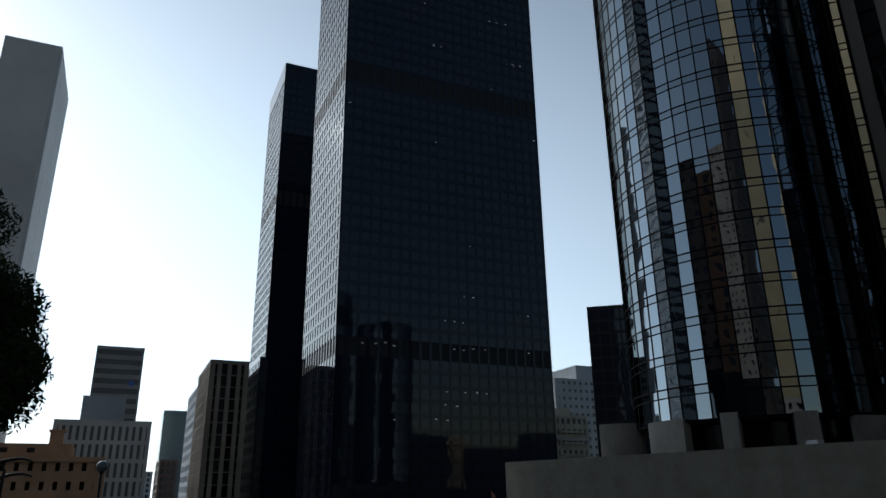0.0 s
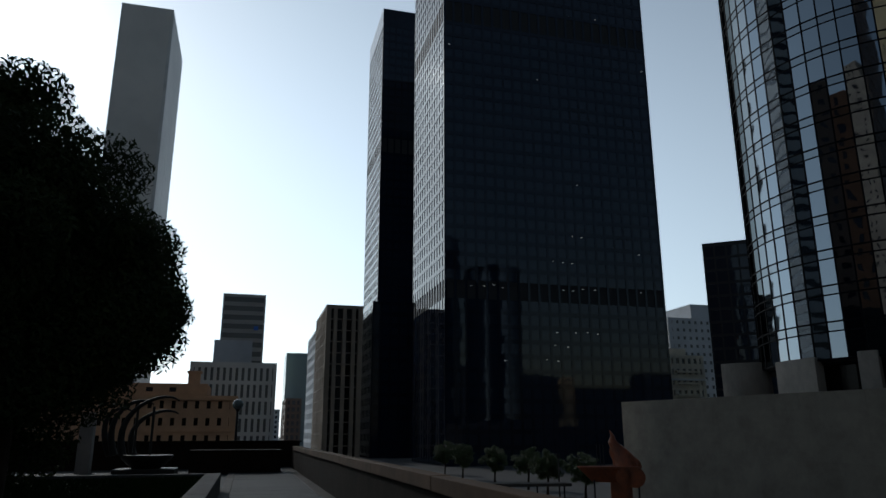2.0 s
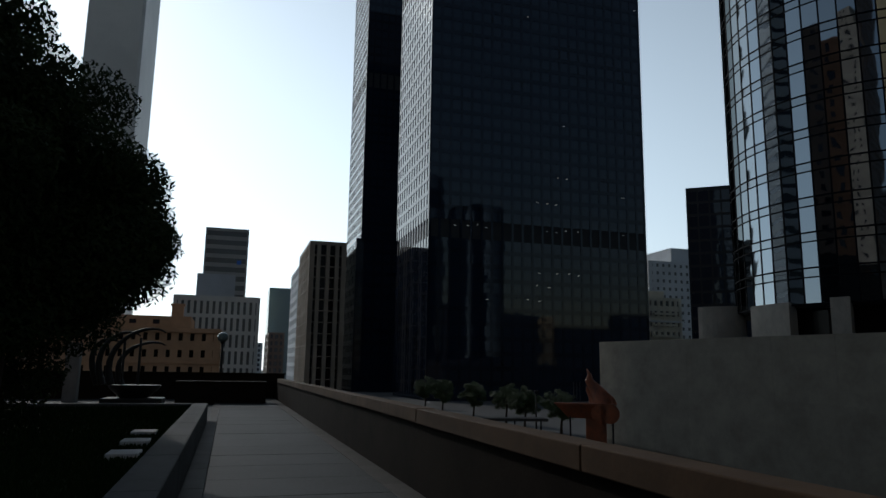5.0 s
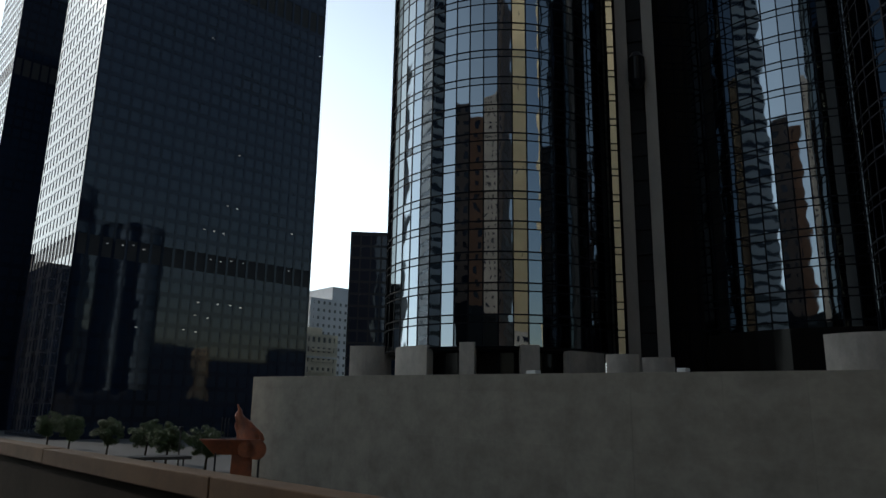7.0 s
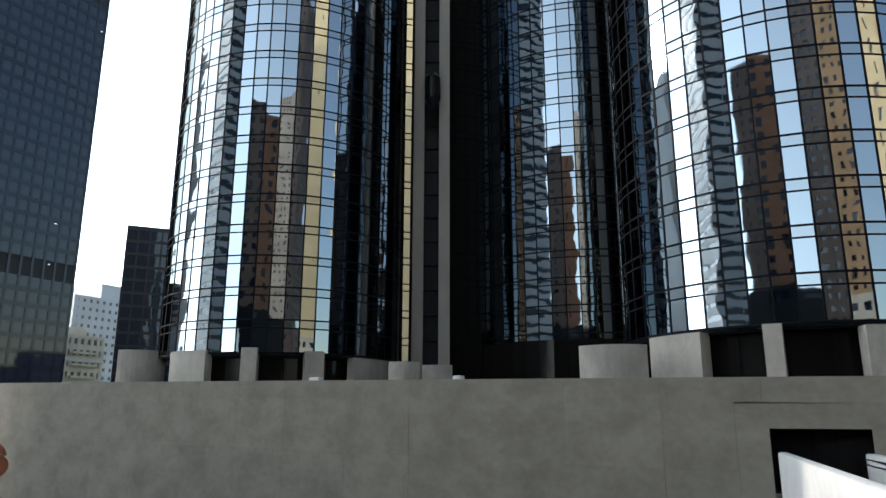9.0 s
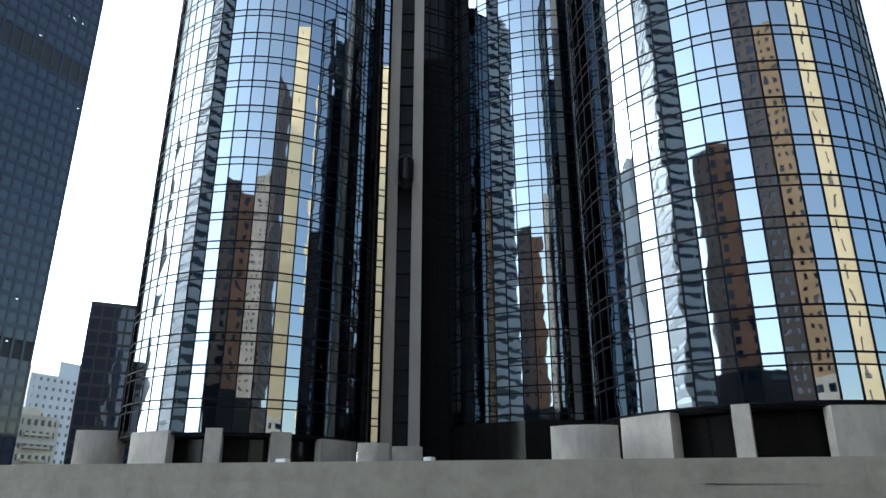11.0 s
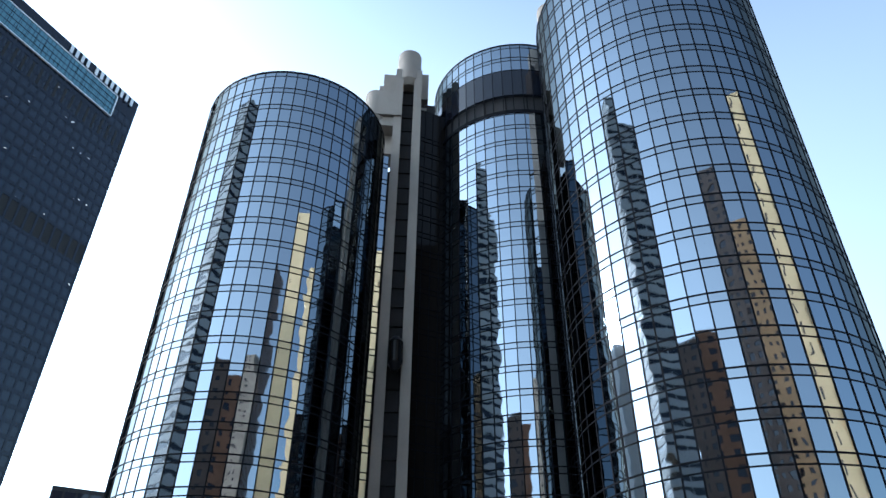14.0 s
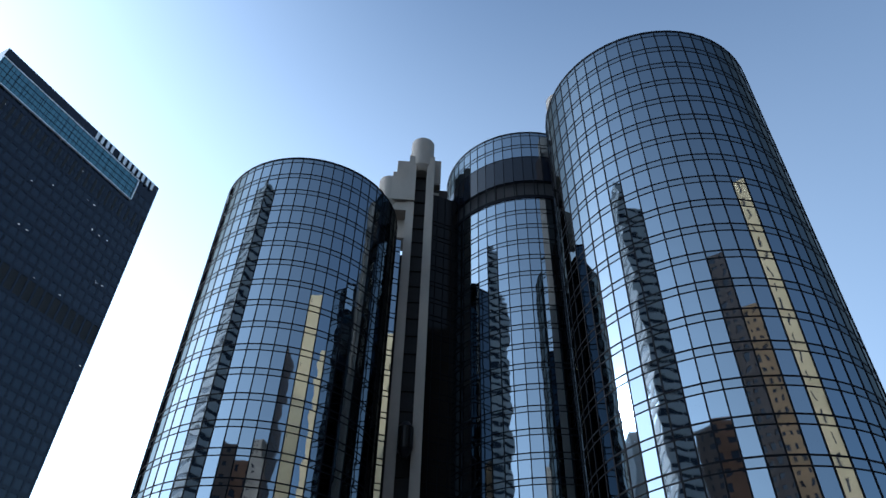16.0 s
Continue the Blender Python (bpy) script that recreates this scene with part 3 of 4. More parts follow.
# ---- lift masts between the towers ----
def lift_mast(x, y, turn, top, full):
    root = tagged(new("lift_mast"), "tall tan concrete lift mast with rounded cap and open lift shaft", "lift mast", "lift masts")
    root.matrix_world = pose(x, y, 2.5, 0, 0, turn)
    h = top - 2.5
    for s in (-1, 1):
        part("fin", Shape().box(s * 1.5 - 0.62, s * 1.5 + 0.62, -1.6, 1.4, 0, h - 4.5), M_MAST, root)
    part("shaft_back", Shape().box(-0.9, 0.9, 0.6, 1.2, 0, h - 5), M_CORE, root, "black shaft wall")
    for i in range(int(h / 2.9)):
        part("shaft_beam", Shape().box(-0.89, 0.89, 0.35, 0.62, 2 + i * 2.9, 2.25 + i * 2.9), M_CORE, root)
    part("cap", Shape().round(0, -0.1, 1.95, h - 6.6, h - 0.15, 24).round(0, -0.1, 1.95, h - 0.15, h, 24, 1.75), M_MAST, root, smooth=True)
    part("cap_soffit", Shape().round(0, -0.1, 1.2, h - 7.6, h - 6.6, 24, 1.95), M_MAST, root, smooth=True)
    if full:
        part("machine_room", Shape().round(-5.05, -0.2, 1.75, h - 15.4, h - 10.2, 24).box(-5.05, -0.9, -1.9, 1.5, h - 15.4, h - 10.2), M_MAST, root, smooth=True)
        part("machine_room", Shape().box(-3.6, -0.7, 1.0, 4.2, h - 21.0, h - 15.2), M_MAST, root)
        part("machine_room_soffit", Shape().round(-5.05, -0.2, 1.1, h - 17.2, h - 15.4, 24, 1.7).box(-4.6, -0.9, -1.3, 1.2, h - 17.2, h - 15.4), M_MAST, root, smooth=True)
        part("machine_room", Shape().box(-4.2, -2.1, 1.6, 4.4, h - 10.6, h - 2.4), M_MAST, root, bevel=0.08)
        part("machine_room", Shape().box(-4.85, -4.2, 2.4, 4.2, h - 10.6, h - 4.4), M_MAST, root, bevel=0.08)
        part("dark_slot", Shape().box(-4.0, -1.9, 2.0, 4.0, h - 12.4, h - 10.6), M_CORE, root)
        part("machine_room", Shape().box(-1.75, -0.65, 1.2, 3.0, h - 6, h - 1.6), M_MAST, root)
        part("link_glass", Shape().prism([(-3.25, -1.215), (-2.45, -1.0), (-2.45, 2.4), (-3.25, 2.4)], 0, 70.5), M_PANE, root, "narrow mirror glass link beside the shaft")
        part("link_glass", Shape().box(2.15, 3.3, 2.35, 2.55, 0, 70.5), M_PANE, root, "narrow mirror glass link beside the shaft")
        # added black panel, blocks the sky behind the glass link
        part("link_back", Shape().box(-3.3, -1.4, 2.4, 2.6, 0, 70.5), M_CORE, root, "black wall behind the glass link")
        for k in range(23):
            for up in (0.0, 0.8):
                part("link_transom", Shape().prism([(-3.28, -1.283), (-2.43, -1.055), (-2.43, -0.9), (-3.28, -1.1)], 1.0 + k * 3.05 + up, 1.1 + k * 3.05 + up), M_MULLION, root)
                part("link_transom", Shape().box(2.15, 3.3, 2.28, 2.36, 1.0 + k * 3.05 + up, 1.1 + k * 3.05 + up), M_MULLION, root)
        part("dark_slot", Shape().box(-3.4, -0.7, 1.6, 4.0, h - 15.2, h - 14.0), M_CORE, root)
        for hi, lo, out in ((2.6, 8.6, 3.3), (10.6, 15.4, 3.1), (18.2, 24.5, 3.1)):
            part("link_block", Shape().box(1.9, out, 0.9, 3.6, h - lo, h - hi), M_MAST, root)
        part("dark_slot", Shape().box(1.9, 4.6, 1.8, 3.8, h - 24.0, h - 9.0), M_CORE, root)
    return root
mx, my = polar(59.9, 80, -1.0, -0.7)
lift_mast(mx, my, -59.9, 96.4, True)
nx, ny = polar(77.3, 72, -1.0, -0.7)
lift_mast(nx, ny, -77.3, 96.6, False)
# dark glazed links added from masts to tallest tower, blocking sky, darkening reflections
def link(x, y, top):
    d = Vector((CX - x, CY - y)).normalized()
    heading = math.degrees(math.atan2(d.y, d.x))
    root = tagged(new("link_core"), "black glazed link between lift mast and tallest tower", "link", "links between the towers")
    root.matrix_world = pose(x, y, 2.5, 0, 0, heading)
    reach = math.hypot(CX - x, CY - y) - 12.9
    part("cladding", Shape().box(1.5, reach, -0.75, 0.75, 0, top), M_BRONZEGLASS, root, "dark glass cladding")
    for k in range(int((top - 3) / 3.05)):
        for s in (-1, 1):
            part("transom", Shape().box(1.55, reach, s * 0.79 - 0.04, s * 0.79 + 0.04, 2 + 3.05 * k, 2.12 + 3.05 * k), M_MULLION, root)
            part("transom", Shape().box(1.55, reach, s * 0.79 - 0.04, s * 0.79 + 0.04, 2.8 + 3.05 * k, 2.92 + 3.05 * k), M_MULLION, root)
    for k in range(int((reach - 1.5) / 1.3)):
        for s in (-1, 1):
            part("mullion", Shape().box(1.55 + 1.3 * k, 1.65 + 1.3 * k, s * 0.8 - 0.05, s * 0.8 + 0.05, 0, top), M_MULLION, root)
link(mx, my, 82.0)
link(nx, ny, 68.0)
cx_, cy_ = polar(59.95, 77.6, -1.0, -0.7)
cabin = tagged(new("glass_lift"), "small dark glass lift cabin on the mast", "lift")
cabin.matrix_world = pose(cx_, cy_, 38.0, 0, 0, -59.9)
part("cabin_glass", Shape().round(0, 0, 0.86, 0.6, 3.4, 16), M_BRONZEGLASS, cabin, smooth=True)
part("cabin_floor", Shape().round(0, 0, 0.35, -0.5, 0.6, 16, 0.93), M_BLACK, cabin, smooth=True)
part("cabin_roof", Shape().round(0, 0, 0.93, 3.4, 4.1, 16, 0.45), M_BLACK, cabin, smooth=True)
for i in range(6):
    a = math.pi * i / 3
    part("cabin_post", Shape().round(0.88 * math.cos(a), 0.88 * math.sin(a), 0.06, 0.55, 3.45, 6), M_MULLION, cabin)

# ---- the dark slab towers ----
TOP = 189.6
def slab_tower(y0, y1, keep, crowned):
    label = "dark granite office tower with gridded windows" + (" and pale sign" if crowned else ", farther down the street")
    t = block("office_tower", 48.4, 114.3, y0, y1, STREET, TOP, 3.9, 3.0, M_GRANITE, M_DARKGLASS, label, 0.30, 0.22, 0.22, "sw", 0, [(34.8, 41.3), (118.4, 124.9)], keep, "office tower", 9.0)
    return t
main = slab_tower(177.6, 215.6, 300, True)
hy, H = -19.0, TOP - STREET
part("crown_glass", Shape().box(-32.95, 24.0, hy - 0.5, hy - 0.05, H - 14.0, H - 4.9), M_CYANGLASS, main, "blue green glass band under the crown")
part("crown_trim", Shape().box(-32.95, 24.2, hy - 0.62, hy - 0.02, H - 4.9, H - 4.5), M_SIGN, main, "pale trim line")
part("crown_trim", Shape().box(-32.95, 24.2, hy - 0.62, hy - 0.02, H - 14.4, H - 14.0), M_SIGN, main, "pale trim line")
part("crown_trim", Shape().box(24.0, 24.4, hy - 0.62, hy - 0.02, H - 14.0, H - 4.9), M_SIGN, main, "pale trim line")
for i in range(19):
    part("crown_mullion", Shape().box(-32.5 + i * 3.1, -32.35 + i * 3.1, hy - 0.56, hy - 0.4, H - 14.0, H - 4.9), M_GRANITE, main)
for s in (-11.8, -9.5, -7.2):
    part("crown_transom", Shape().box(-32.95, 24.0, hy - 0.56, hy - 0.4, H + s - 0.12, H + s + 0.12), M_GRANITE, main)
for i in range(38):
    part("crown_mullion", Shape().box(-31.0 + i * 1.48, -30.9 + i * 1.48, hy - 0.55, hy - 0.4, H - 14.0, H - 4.9), M_GRANITE, main)
for i in range(12):
    xx = 3.0 + i * 2.25 + (1.4 if i > 3 else 0)
    part("sign_bar", Shape().box(xx, xx + 1.05, hy - 0.75, hy - 0.45, H - 4.1, H - 0.7), M_SIGN, main, "pale plain sign bar")
    part("sign_bracket", Shape().box(xx + 0.4, xx + 0.6, hy - 0.46, hy + 0.01, H - 2.6, H - 2.2), M_GRANITE, main)
for i in range(22):
    xx = -32.95 + (i + 0.5) * 2.995
    part("louvre_slot", Shape().box(xx - 0.42, xx + 0.42, hy - 0.03, hy + 0.05, H - 23.6, H - 17.2), M_LOUVRE, main, "black louvred slot under the crown")
lamps = Shape()
rnd = random.Random(4)
for i in range(46):
    fx, fz = rnd.randint(0, 21), rnd.randint(6, 44)
    for j in range(rnd.choice((1, 1, 2, 3, 4))):
        xx, zz = -32.95 + ((fx + j) % 22 + 0.5) * 2.995 + rnd.uniform(-0.6, 0.6), fz * 3.95 + rnd.uniform(2.6, 3.4)
        if abs(zz + STREET - 121) > 6 and abs(zz + STREET - 34.5) > 5:
            lamps.quad((xx - 0.3, hy + 0.12, zz), (xx + 0.3, hy + 0.12, zz), (xx + 0.3, hy + 0.12, zz + 0.12), (xx - 0.3, hy + 0.12, zz + 0.12))
part("ceiling_lamp_field", lamps, M_OFFICE_LAMP, main, "small lit office ceiling lamps behind the glass", "stuff")
slab_tower(280.9, 317.9, 160, False)

# ---- buildings down the street ----
block("white_tower", -54, -36, 252, 291, STREET, 156, 4.0, 6.0, M_WHITE, M_WHITE, "tall pale stone office tower against the sun", 0.5, 0.5, 0.12, "se", keep=60, category="office tower")
part("corner_fin", Shape().box(8.2, 9.3, -19.9, -19.3, 0, 160), M_WHITE_BAND, bpy.data.objects["white_tower"], "bright corner fin")
block("plaza_tower", -11.9, 4.6, 290, 312, STREET, 56.4, 3.6, 16, M_WARMGREY, M_HAZYGLASS, "grey office block with dark horizontal window bands", 0.45, 0.04, 0.2, "s", category="office tower")
part("sign_mark", Shape().box(4.2, 5.9, -11.25, -11.0, 48.0, 49.6), M_BLUE, bpy.data.objects["plaza_tower"], "small blue sign mark")
block("blank_penthouse", -12.3, 0.4, 255, 270, STREET, 33.5, 20, 20, M_GREY, M_GREY, "plain grey rooftop block", 0.9, 0.9, 0.1, "s", category="building")
block("pilaster_building", -13.0, 6.0, 170, 195, STREET, 17.8, 3.6, 1.35, M_BEIGE_GREY, M_HAZYGLASS, "pale stone office building with narrow vertical pilasters", 0.22, 0.55, 0.45, "se", category="office building")
brick = block("brick_building", -34.0, -1.6, 118, 140, STREET, 7.6, 2.7, 1.7, M_TERRACOTTA, M_BRONZEGLASS, "old orange brick club building with small windows", 0.55, 0.64, 0.25, "se", category="brick building", roof=0.8)
part("cornice", Shape().box(-16.4, 16.4, -11.3, 11.2, 12.9, 13.25).box(-16.3, 16.3, -11.15, 11.1, 8.1, 8.3), M_TERRACOTTA, brick)
block("brick_penthouse", -34.0, -6.4, 121, 134, 7.6, 9.6, 2.0, 3.4, M_TERRACOTTA, M_DARKGLASS, "set-back brick attic storey", 0.5, 0.7, 0.2, "s", category="brick building", roof=0.6)
thing("brick_chimney", Shape().box(-9.5, -7.7, 122, 124, 9.6, 11.4).box(-9.7, -7.5, 121.8, 124.2, 11.4, 11.7), M_TERRACOTTA, "square brick chimney on the attic", "chimney")
block("ribbed_building", 25.0, 38.0, 250, 290, STREET, 46.5, 4.0, 3.25, M_TAUPE, M_BRONZEGLASS, "brown ribbed office tower with deep upright ribs", 0.06, 0.40, 1.6, "sw", category="office tower")
block("dark_building", 40.5, 60.0, 245, 276, STREET, 47.5, 4.0, 3.0, M_GRANITE, M_DARKGLASS, "dark office block beside the ribbed tower", 0.4, 0.3, 0.2, "sw", category="office tower")
block("stone_building", 27.5, 36.0, 320, 360, STREET, 47.0, 4.2, 2.8, M_GREY, M_DARKGLASS, "grey stone office building down the street", 0.4, 0.45, 0.3, "sw", category="office building")
block("far_building", 21.0, 30.0, 420, 460, STREET, 22.0, 4.0, 3.0, M_BROWN, M_DARKGLASS, "dark narrow office building far down the street", 0.4, 0.4, 0.3, "sw", category="office building")
block("teal_tower", 26.0, 47.0, 540, 575, STREET, 61.0, 4.0, 3.5, M_TEALGLASS, M_TEALGLASS, "green glass tower far down the street, lightened for haze", 0.2, 0.1, 0.1, "sw", category="office tower")
block("far_low_building", 8.0, 26.0, 600, 620, STREET, 22.0, 4.0, 4.0, M_GREY, M_DARKGLASS, "low grey building closing the street", 0.4, 0.4, 0.2, "s", category="building")
bbx, bby = polar(39.6, 245)
block("black_building", bbx - 15.4, bbx + 15.4, bby - 15.4, bby + 15.4, STREET, 59.5, 4.0, 3.6, M_BLACK, M_DARKGLASS, "black steel and glass office block", 0.2, 0.15, 0.15, "sw", -38, category="office building")
block("grey_building", 178, 215, 275, 300, STREET, 52, 3.6, 3.2, M_GREY, M_HAZYGLASS, "grey office building with small square windows", 0.6, 0.6, 0.2, "sw", category="office building")
block("grey_penthouse", 192, 215, 278, 300, 52, 59, 7, 24, M_GREY, M_GREY, "plain grey rooftop plant room", 0.9, 0.9, 0.1, "s", category="building")
orn = block("ornate_building", 149.5, 164.5, 233, 253, STREET, 30.2, 4.1, 2.7, M_ORNATE, M_HAZYGLASS, "old beige stone building with balconies and cornices", 0.5, 0.5, 0.5, "sw", category="building")
for k in range(7):
    part("balcony", Shape().box(-5.0 + 0.4 * (k % 2), 5.0, -11.0, -9.6, 4.4 + k * 4.2, 5.2 + k * 4.2), M_ORNATE, orn)
for k in range(3):
    part("cornice", Shape().box(-7.8, 7.8, -10.6, 10.2, 10.4 + k * 8.2, 11.1 + k * 8.2), M_WHITE_BAND, orn)
part("roof_house", Shape().box(-5.5, 2.0, -7.0, 4.0, 36.2, 39.0), M_ORNATE, orn)

# ---- buildings behind the terrace, which the glass mirrors ----
def behind(name, x, y, hx, hy, top, fh, bay, wall, label, category, spandrel, pier, turn=0.0):
    block(name, x - hx, x + hx, y - hy, y + hy, STREET, top, fh, bay, wall, M_DARKGLASS, label, spandrel, pier, 0.3, "nse", turn, keep=60, category=category)
behind("striped_tower", -167, 150, 50, 36, 265, 5.3, 12.0, M_WHITE_BAND, "white banded office tower with dark window strips", "office tower", 0.62, 0.02, 32)
behind("orange_building", -83, 0, 9, 11, 86, 3.6, 3.4, M_BRICK, "orange brown brick apartment tower", "apartment tower", 0.45, 0.6)
behind("taupe_tower", -103, 31, 11, 8, 95, 3.6, 3.0, M_BROWN, "dark brown stone tower with small windows", "office tower", 0.5, 0.55, 4)
behind("brown_tower", -80, -80, 13, 13, 150, 3.4, 2.6, M_BROWN, "brown granite apartment tower with small square windows", "apartment tower", 0.5, 0.5, -35)
behind("beige_tower", -45, -93, 9, 9, 117, 3.0, 1.9, M_TAN, "sunlit orange tan apartment tower with square punched windows", "apartment tower", 0.55, 0.6, -38)
behind("far_taupe_tower", -201, -123, 9, 9, 170, 3.8, 3.2, M_TAUPE, "taupe stone tower far behind the terrace", "office tower", 0.6, 0.65, -30)
behind("cream_tower", -30, -108, 6.5, 7, 172, 30.0, 13.0, M_CREAM, "sunlit plain cream stone tower", "office tower", 0.93, 0.8, -20)
behind("cream_slab", 25, -81, 3.2, 6, 119, 4.0, 3.2, M_CREAM, "slim sunlit cream stone slab with a dark window slot", "office tower", 0.4, 0.6, -10)
behind("dark_hall", -67.0, -6, 5.5, 44, 28, 9.0, 8.0, M_BLACK, "low dark windowless hall behind the terrace", "building", 0.8, 0.5)
behind("low_beige_building", -14, -70, 8, 8, 22, 3.2, 2.4, M_BEIGE, "low beige apartment block with square windows", "apartment block", 0.45, 0.45, -30)

# low blocks behind the hotel, which the dark office tower mirrors
def mirrored(name, x, half, top, wall, label):
    block(name, x - half, x + half, -118, -100, STREET, top, 3.6, 3.0, wall, M_DARKGLASS, label, 0.4, 0.4, 0.3, "n", keep=40, category="building")
mirrored("dark_block", 150, 16, 48, M_GRANITE, "dark stone office block behind the hotel")
mirrored("dark_block", 187, 19, 41, M_BLACK, "low dark office block behind the hotel")
mirrored("beige_block", 212, 5, 40, M_CREAM, "slim sunlit beige stone building behind the hotel")
mirrored("dark_block", 244, 25, 33, M_BLACK, "long low dark block behind the hotel")
mirrored("dark_block", 296, 25, 44, M_GRANITE, "broad dark block far behind the hotel")

# ---- the terrace ----
thing("floor", Shape().box(-60, 2.72, -40, 42, -0.5, -0.06), M_PAVING, "concrete terrace deck", "floor", "structure")
thing("wall_terrace", Shape().box(-60, 2.72, -40, 42, STREET, -0.5), M_CONCRETE, "concrete retaining wall under the terrace", "wall", "structure")
walkway = thing("walkway", Shape().box(-0.5, 1.94, -12, 41, -0.06, -0.03), M_CURB, "grey paved terrace walkway", "walkway", "structure")
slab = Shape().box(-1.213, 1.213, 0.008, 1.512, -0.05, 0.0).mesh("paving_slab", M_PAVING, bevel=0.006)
for i in range(34):
    piece("paving_slab", slab, pose(0.722, -11 + i * 1.52, random.uniform(-0.003, 0.003)), walkway)
edge = Shape().box(-0.146, 0.146, 0.006, 1.994, -0.05, 0.0).mesh("edge_stone", M_CURB, bevel=0.008)
edge2 = Shape().box(-0.165, 0.165, 0.006, 1.994, -0.05, 0.0).mesh("edge_stone", M_CURB, bevel=0.008)
for i in range(26):
    piece("edge_stone", edge, pose(-0.646, -11 + i * 2.0, 0.01), walkway)
    piece("edge_stone", edge2, pose(2.11, -11 + i * 2.0, 0.0), walkway)
parapet = thing("parapet", Shape().box(2.30, 2.48, -20, 41, -0.06, 0.91), M_SHADED_CONCRETE, "low brown concrete parapet along the walkway", "parapet", "structure")
cop = Shape().box(2.23, 2.51, 0.008, 4.792, 0.905, 1.10).mesh("coping_stone", M_PARAPET, bevel=0.012)
for i in range(12):
    piece("coping_stone", cop, pose(0, 5.42 - 4.8 * 5 + 4.8 * i, random.uniform(-0.004, 0.004)), parapet)
thing("wall_end", Shape().box(-60, 2.72, 41, 41.4, -0.06, 1.28).box(-60, 2.8, 40.9, 41.5, 1.28, 1.36), M_SHADED_CONCRETE, "dark brown parapet closing the terrace", "parapet", "structure")
bench = tagged(new("planter_box"), "long dark concrete planter box across the walkway", "planter")
bench.location = (-0.5, 36.2, 0)
part("box", Shape().box(-2.0, 2.0, -0.9, 0.9, -0.06, 0.91), M_SHADED_CONCRETE, bench, bevel=0.02)
part("rim", Shape().box(-2.06, 2.06, -0.95, 0.95, 0.91, 0.99), M_SHADED_CONCRETE, bench, bevel=0.02)
plant = tagged(new("planter_wall"), "long low grey concrete wall round the lawn", "planter wall", "", "structure")
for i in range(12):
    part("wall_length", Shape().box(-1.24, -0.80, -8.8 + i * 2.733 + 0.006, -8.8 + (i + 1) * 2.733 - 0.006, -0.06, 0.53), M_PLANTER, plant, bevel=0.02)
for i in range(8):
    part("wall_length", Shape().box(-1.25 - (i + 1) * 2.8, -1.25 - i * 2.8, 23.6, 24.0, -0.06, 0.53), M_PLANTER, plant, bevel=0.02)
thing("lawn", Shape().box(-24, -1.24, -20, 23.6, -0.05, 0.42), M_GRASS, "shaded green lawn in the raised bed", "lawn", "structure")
rnd = random.Random(12)
blades = Shape()
for i in range(90000):
    bx_, by_ = -1.26 - 8.5 * rnd.random() ** 1.5, -6.0 + 29.5 * rnd.random()
    a, hh, ww = rnd.uniform(0, math.pi), rnd.uniform(0.04, 0.10), rnd.uniform(0.012, 0.03)
    n = len(blades.v)
    blades.v += [(bx_ - ww * math.cos(a), by_ - ww * math.sin(a), 0.415), (bx_ + ww * math.cos(a), by_ + ww * math.sin(a), 0.415), (bx_ + rnd.uniform(-0.03, 0.03), by_ + rnd.uniform(-0.03, 0.03), 0.415 + hh)]
    blades.f.append((n, n + 1, n + 2))
thing("grass", blades, M_GRASS, "short green grass on the lawn, darkened for shade", "grass", "stuff")
for i in range(3):
    thing("stepping_stone", Shape().box(-0.2, 0.2, -0.26, 0.26, 0, 0.09), M_STONE, "white square stepping stone in the lawn", "stepping stone", group="stepping stones", at=(-1.53 - 0.045 * i, 11.0 + i * 1.65, 0.42), bevel=0.012)
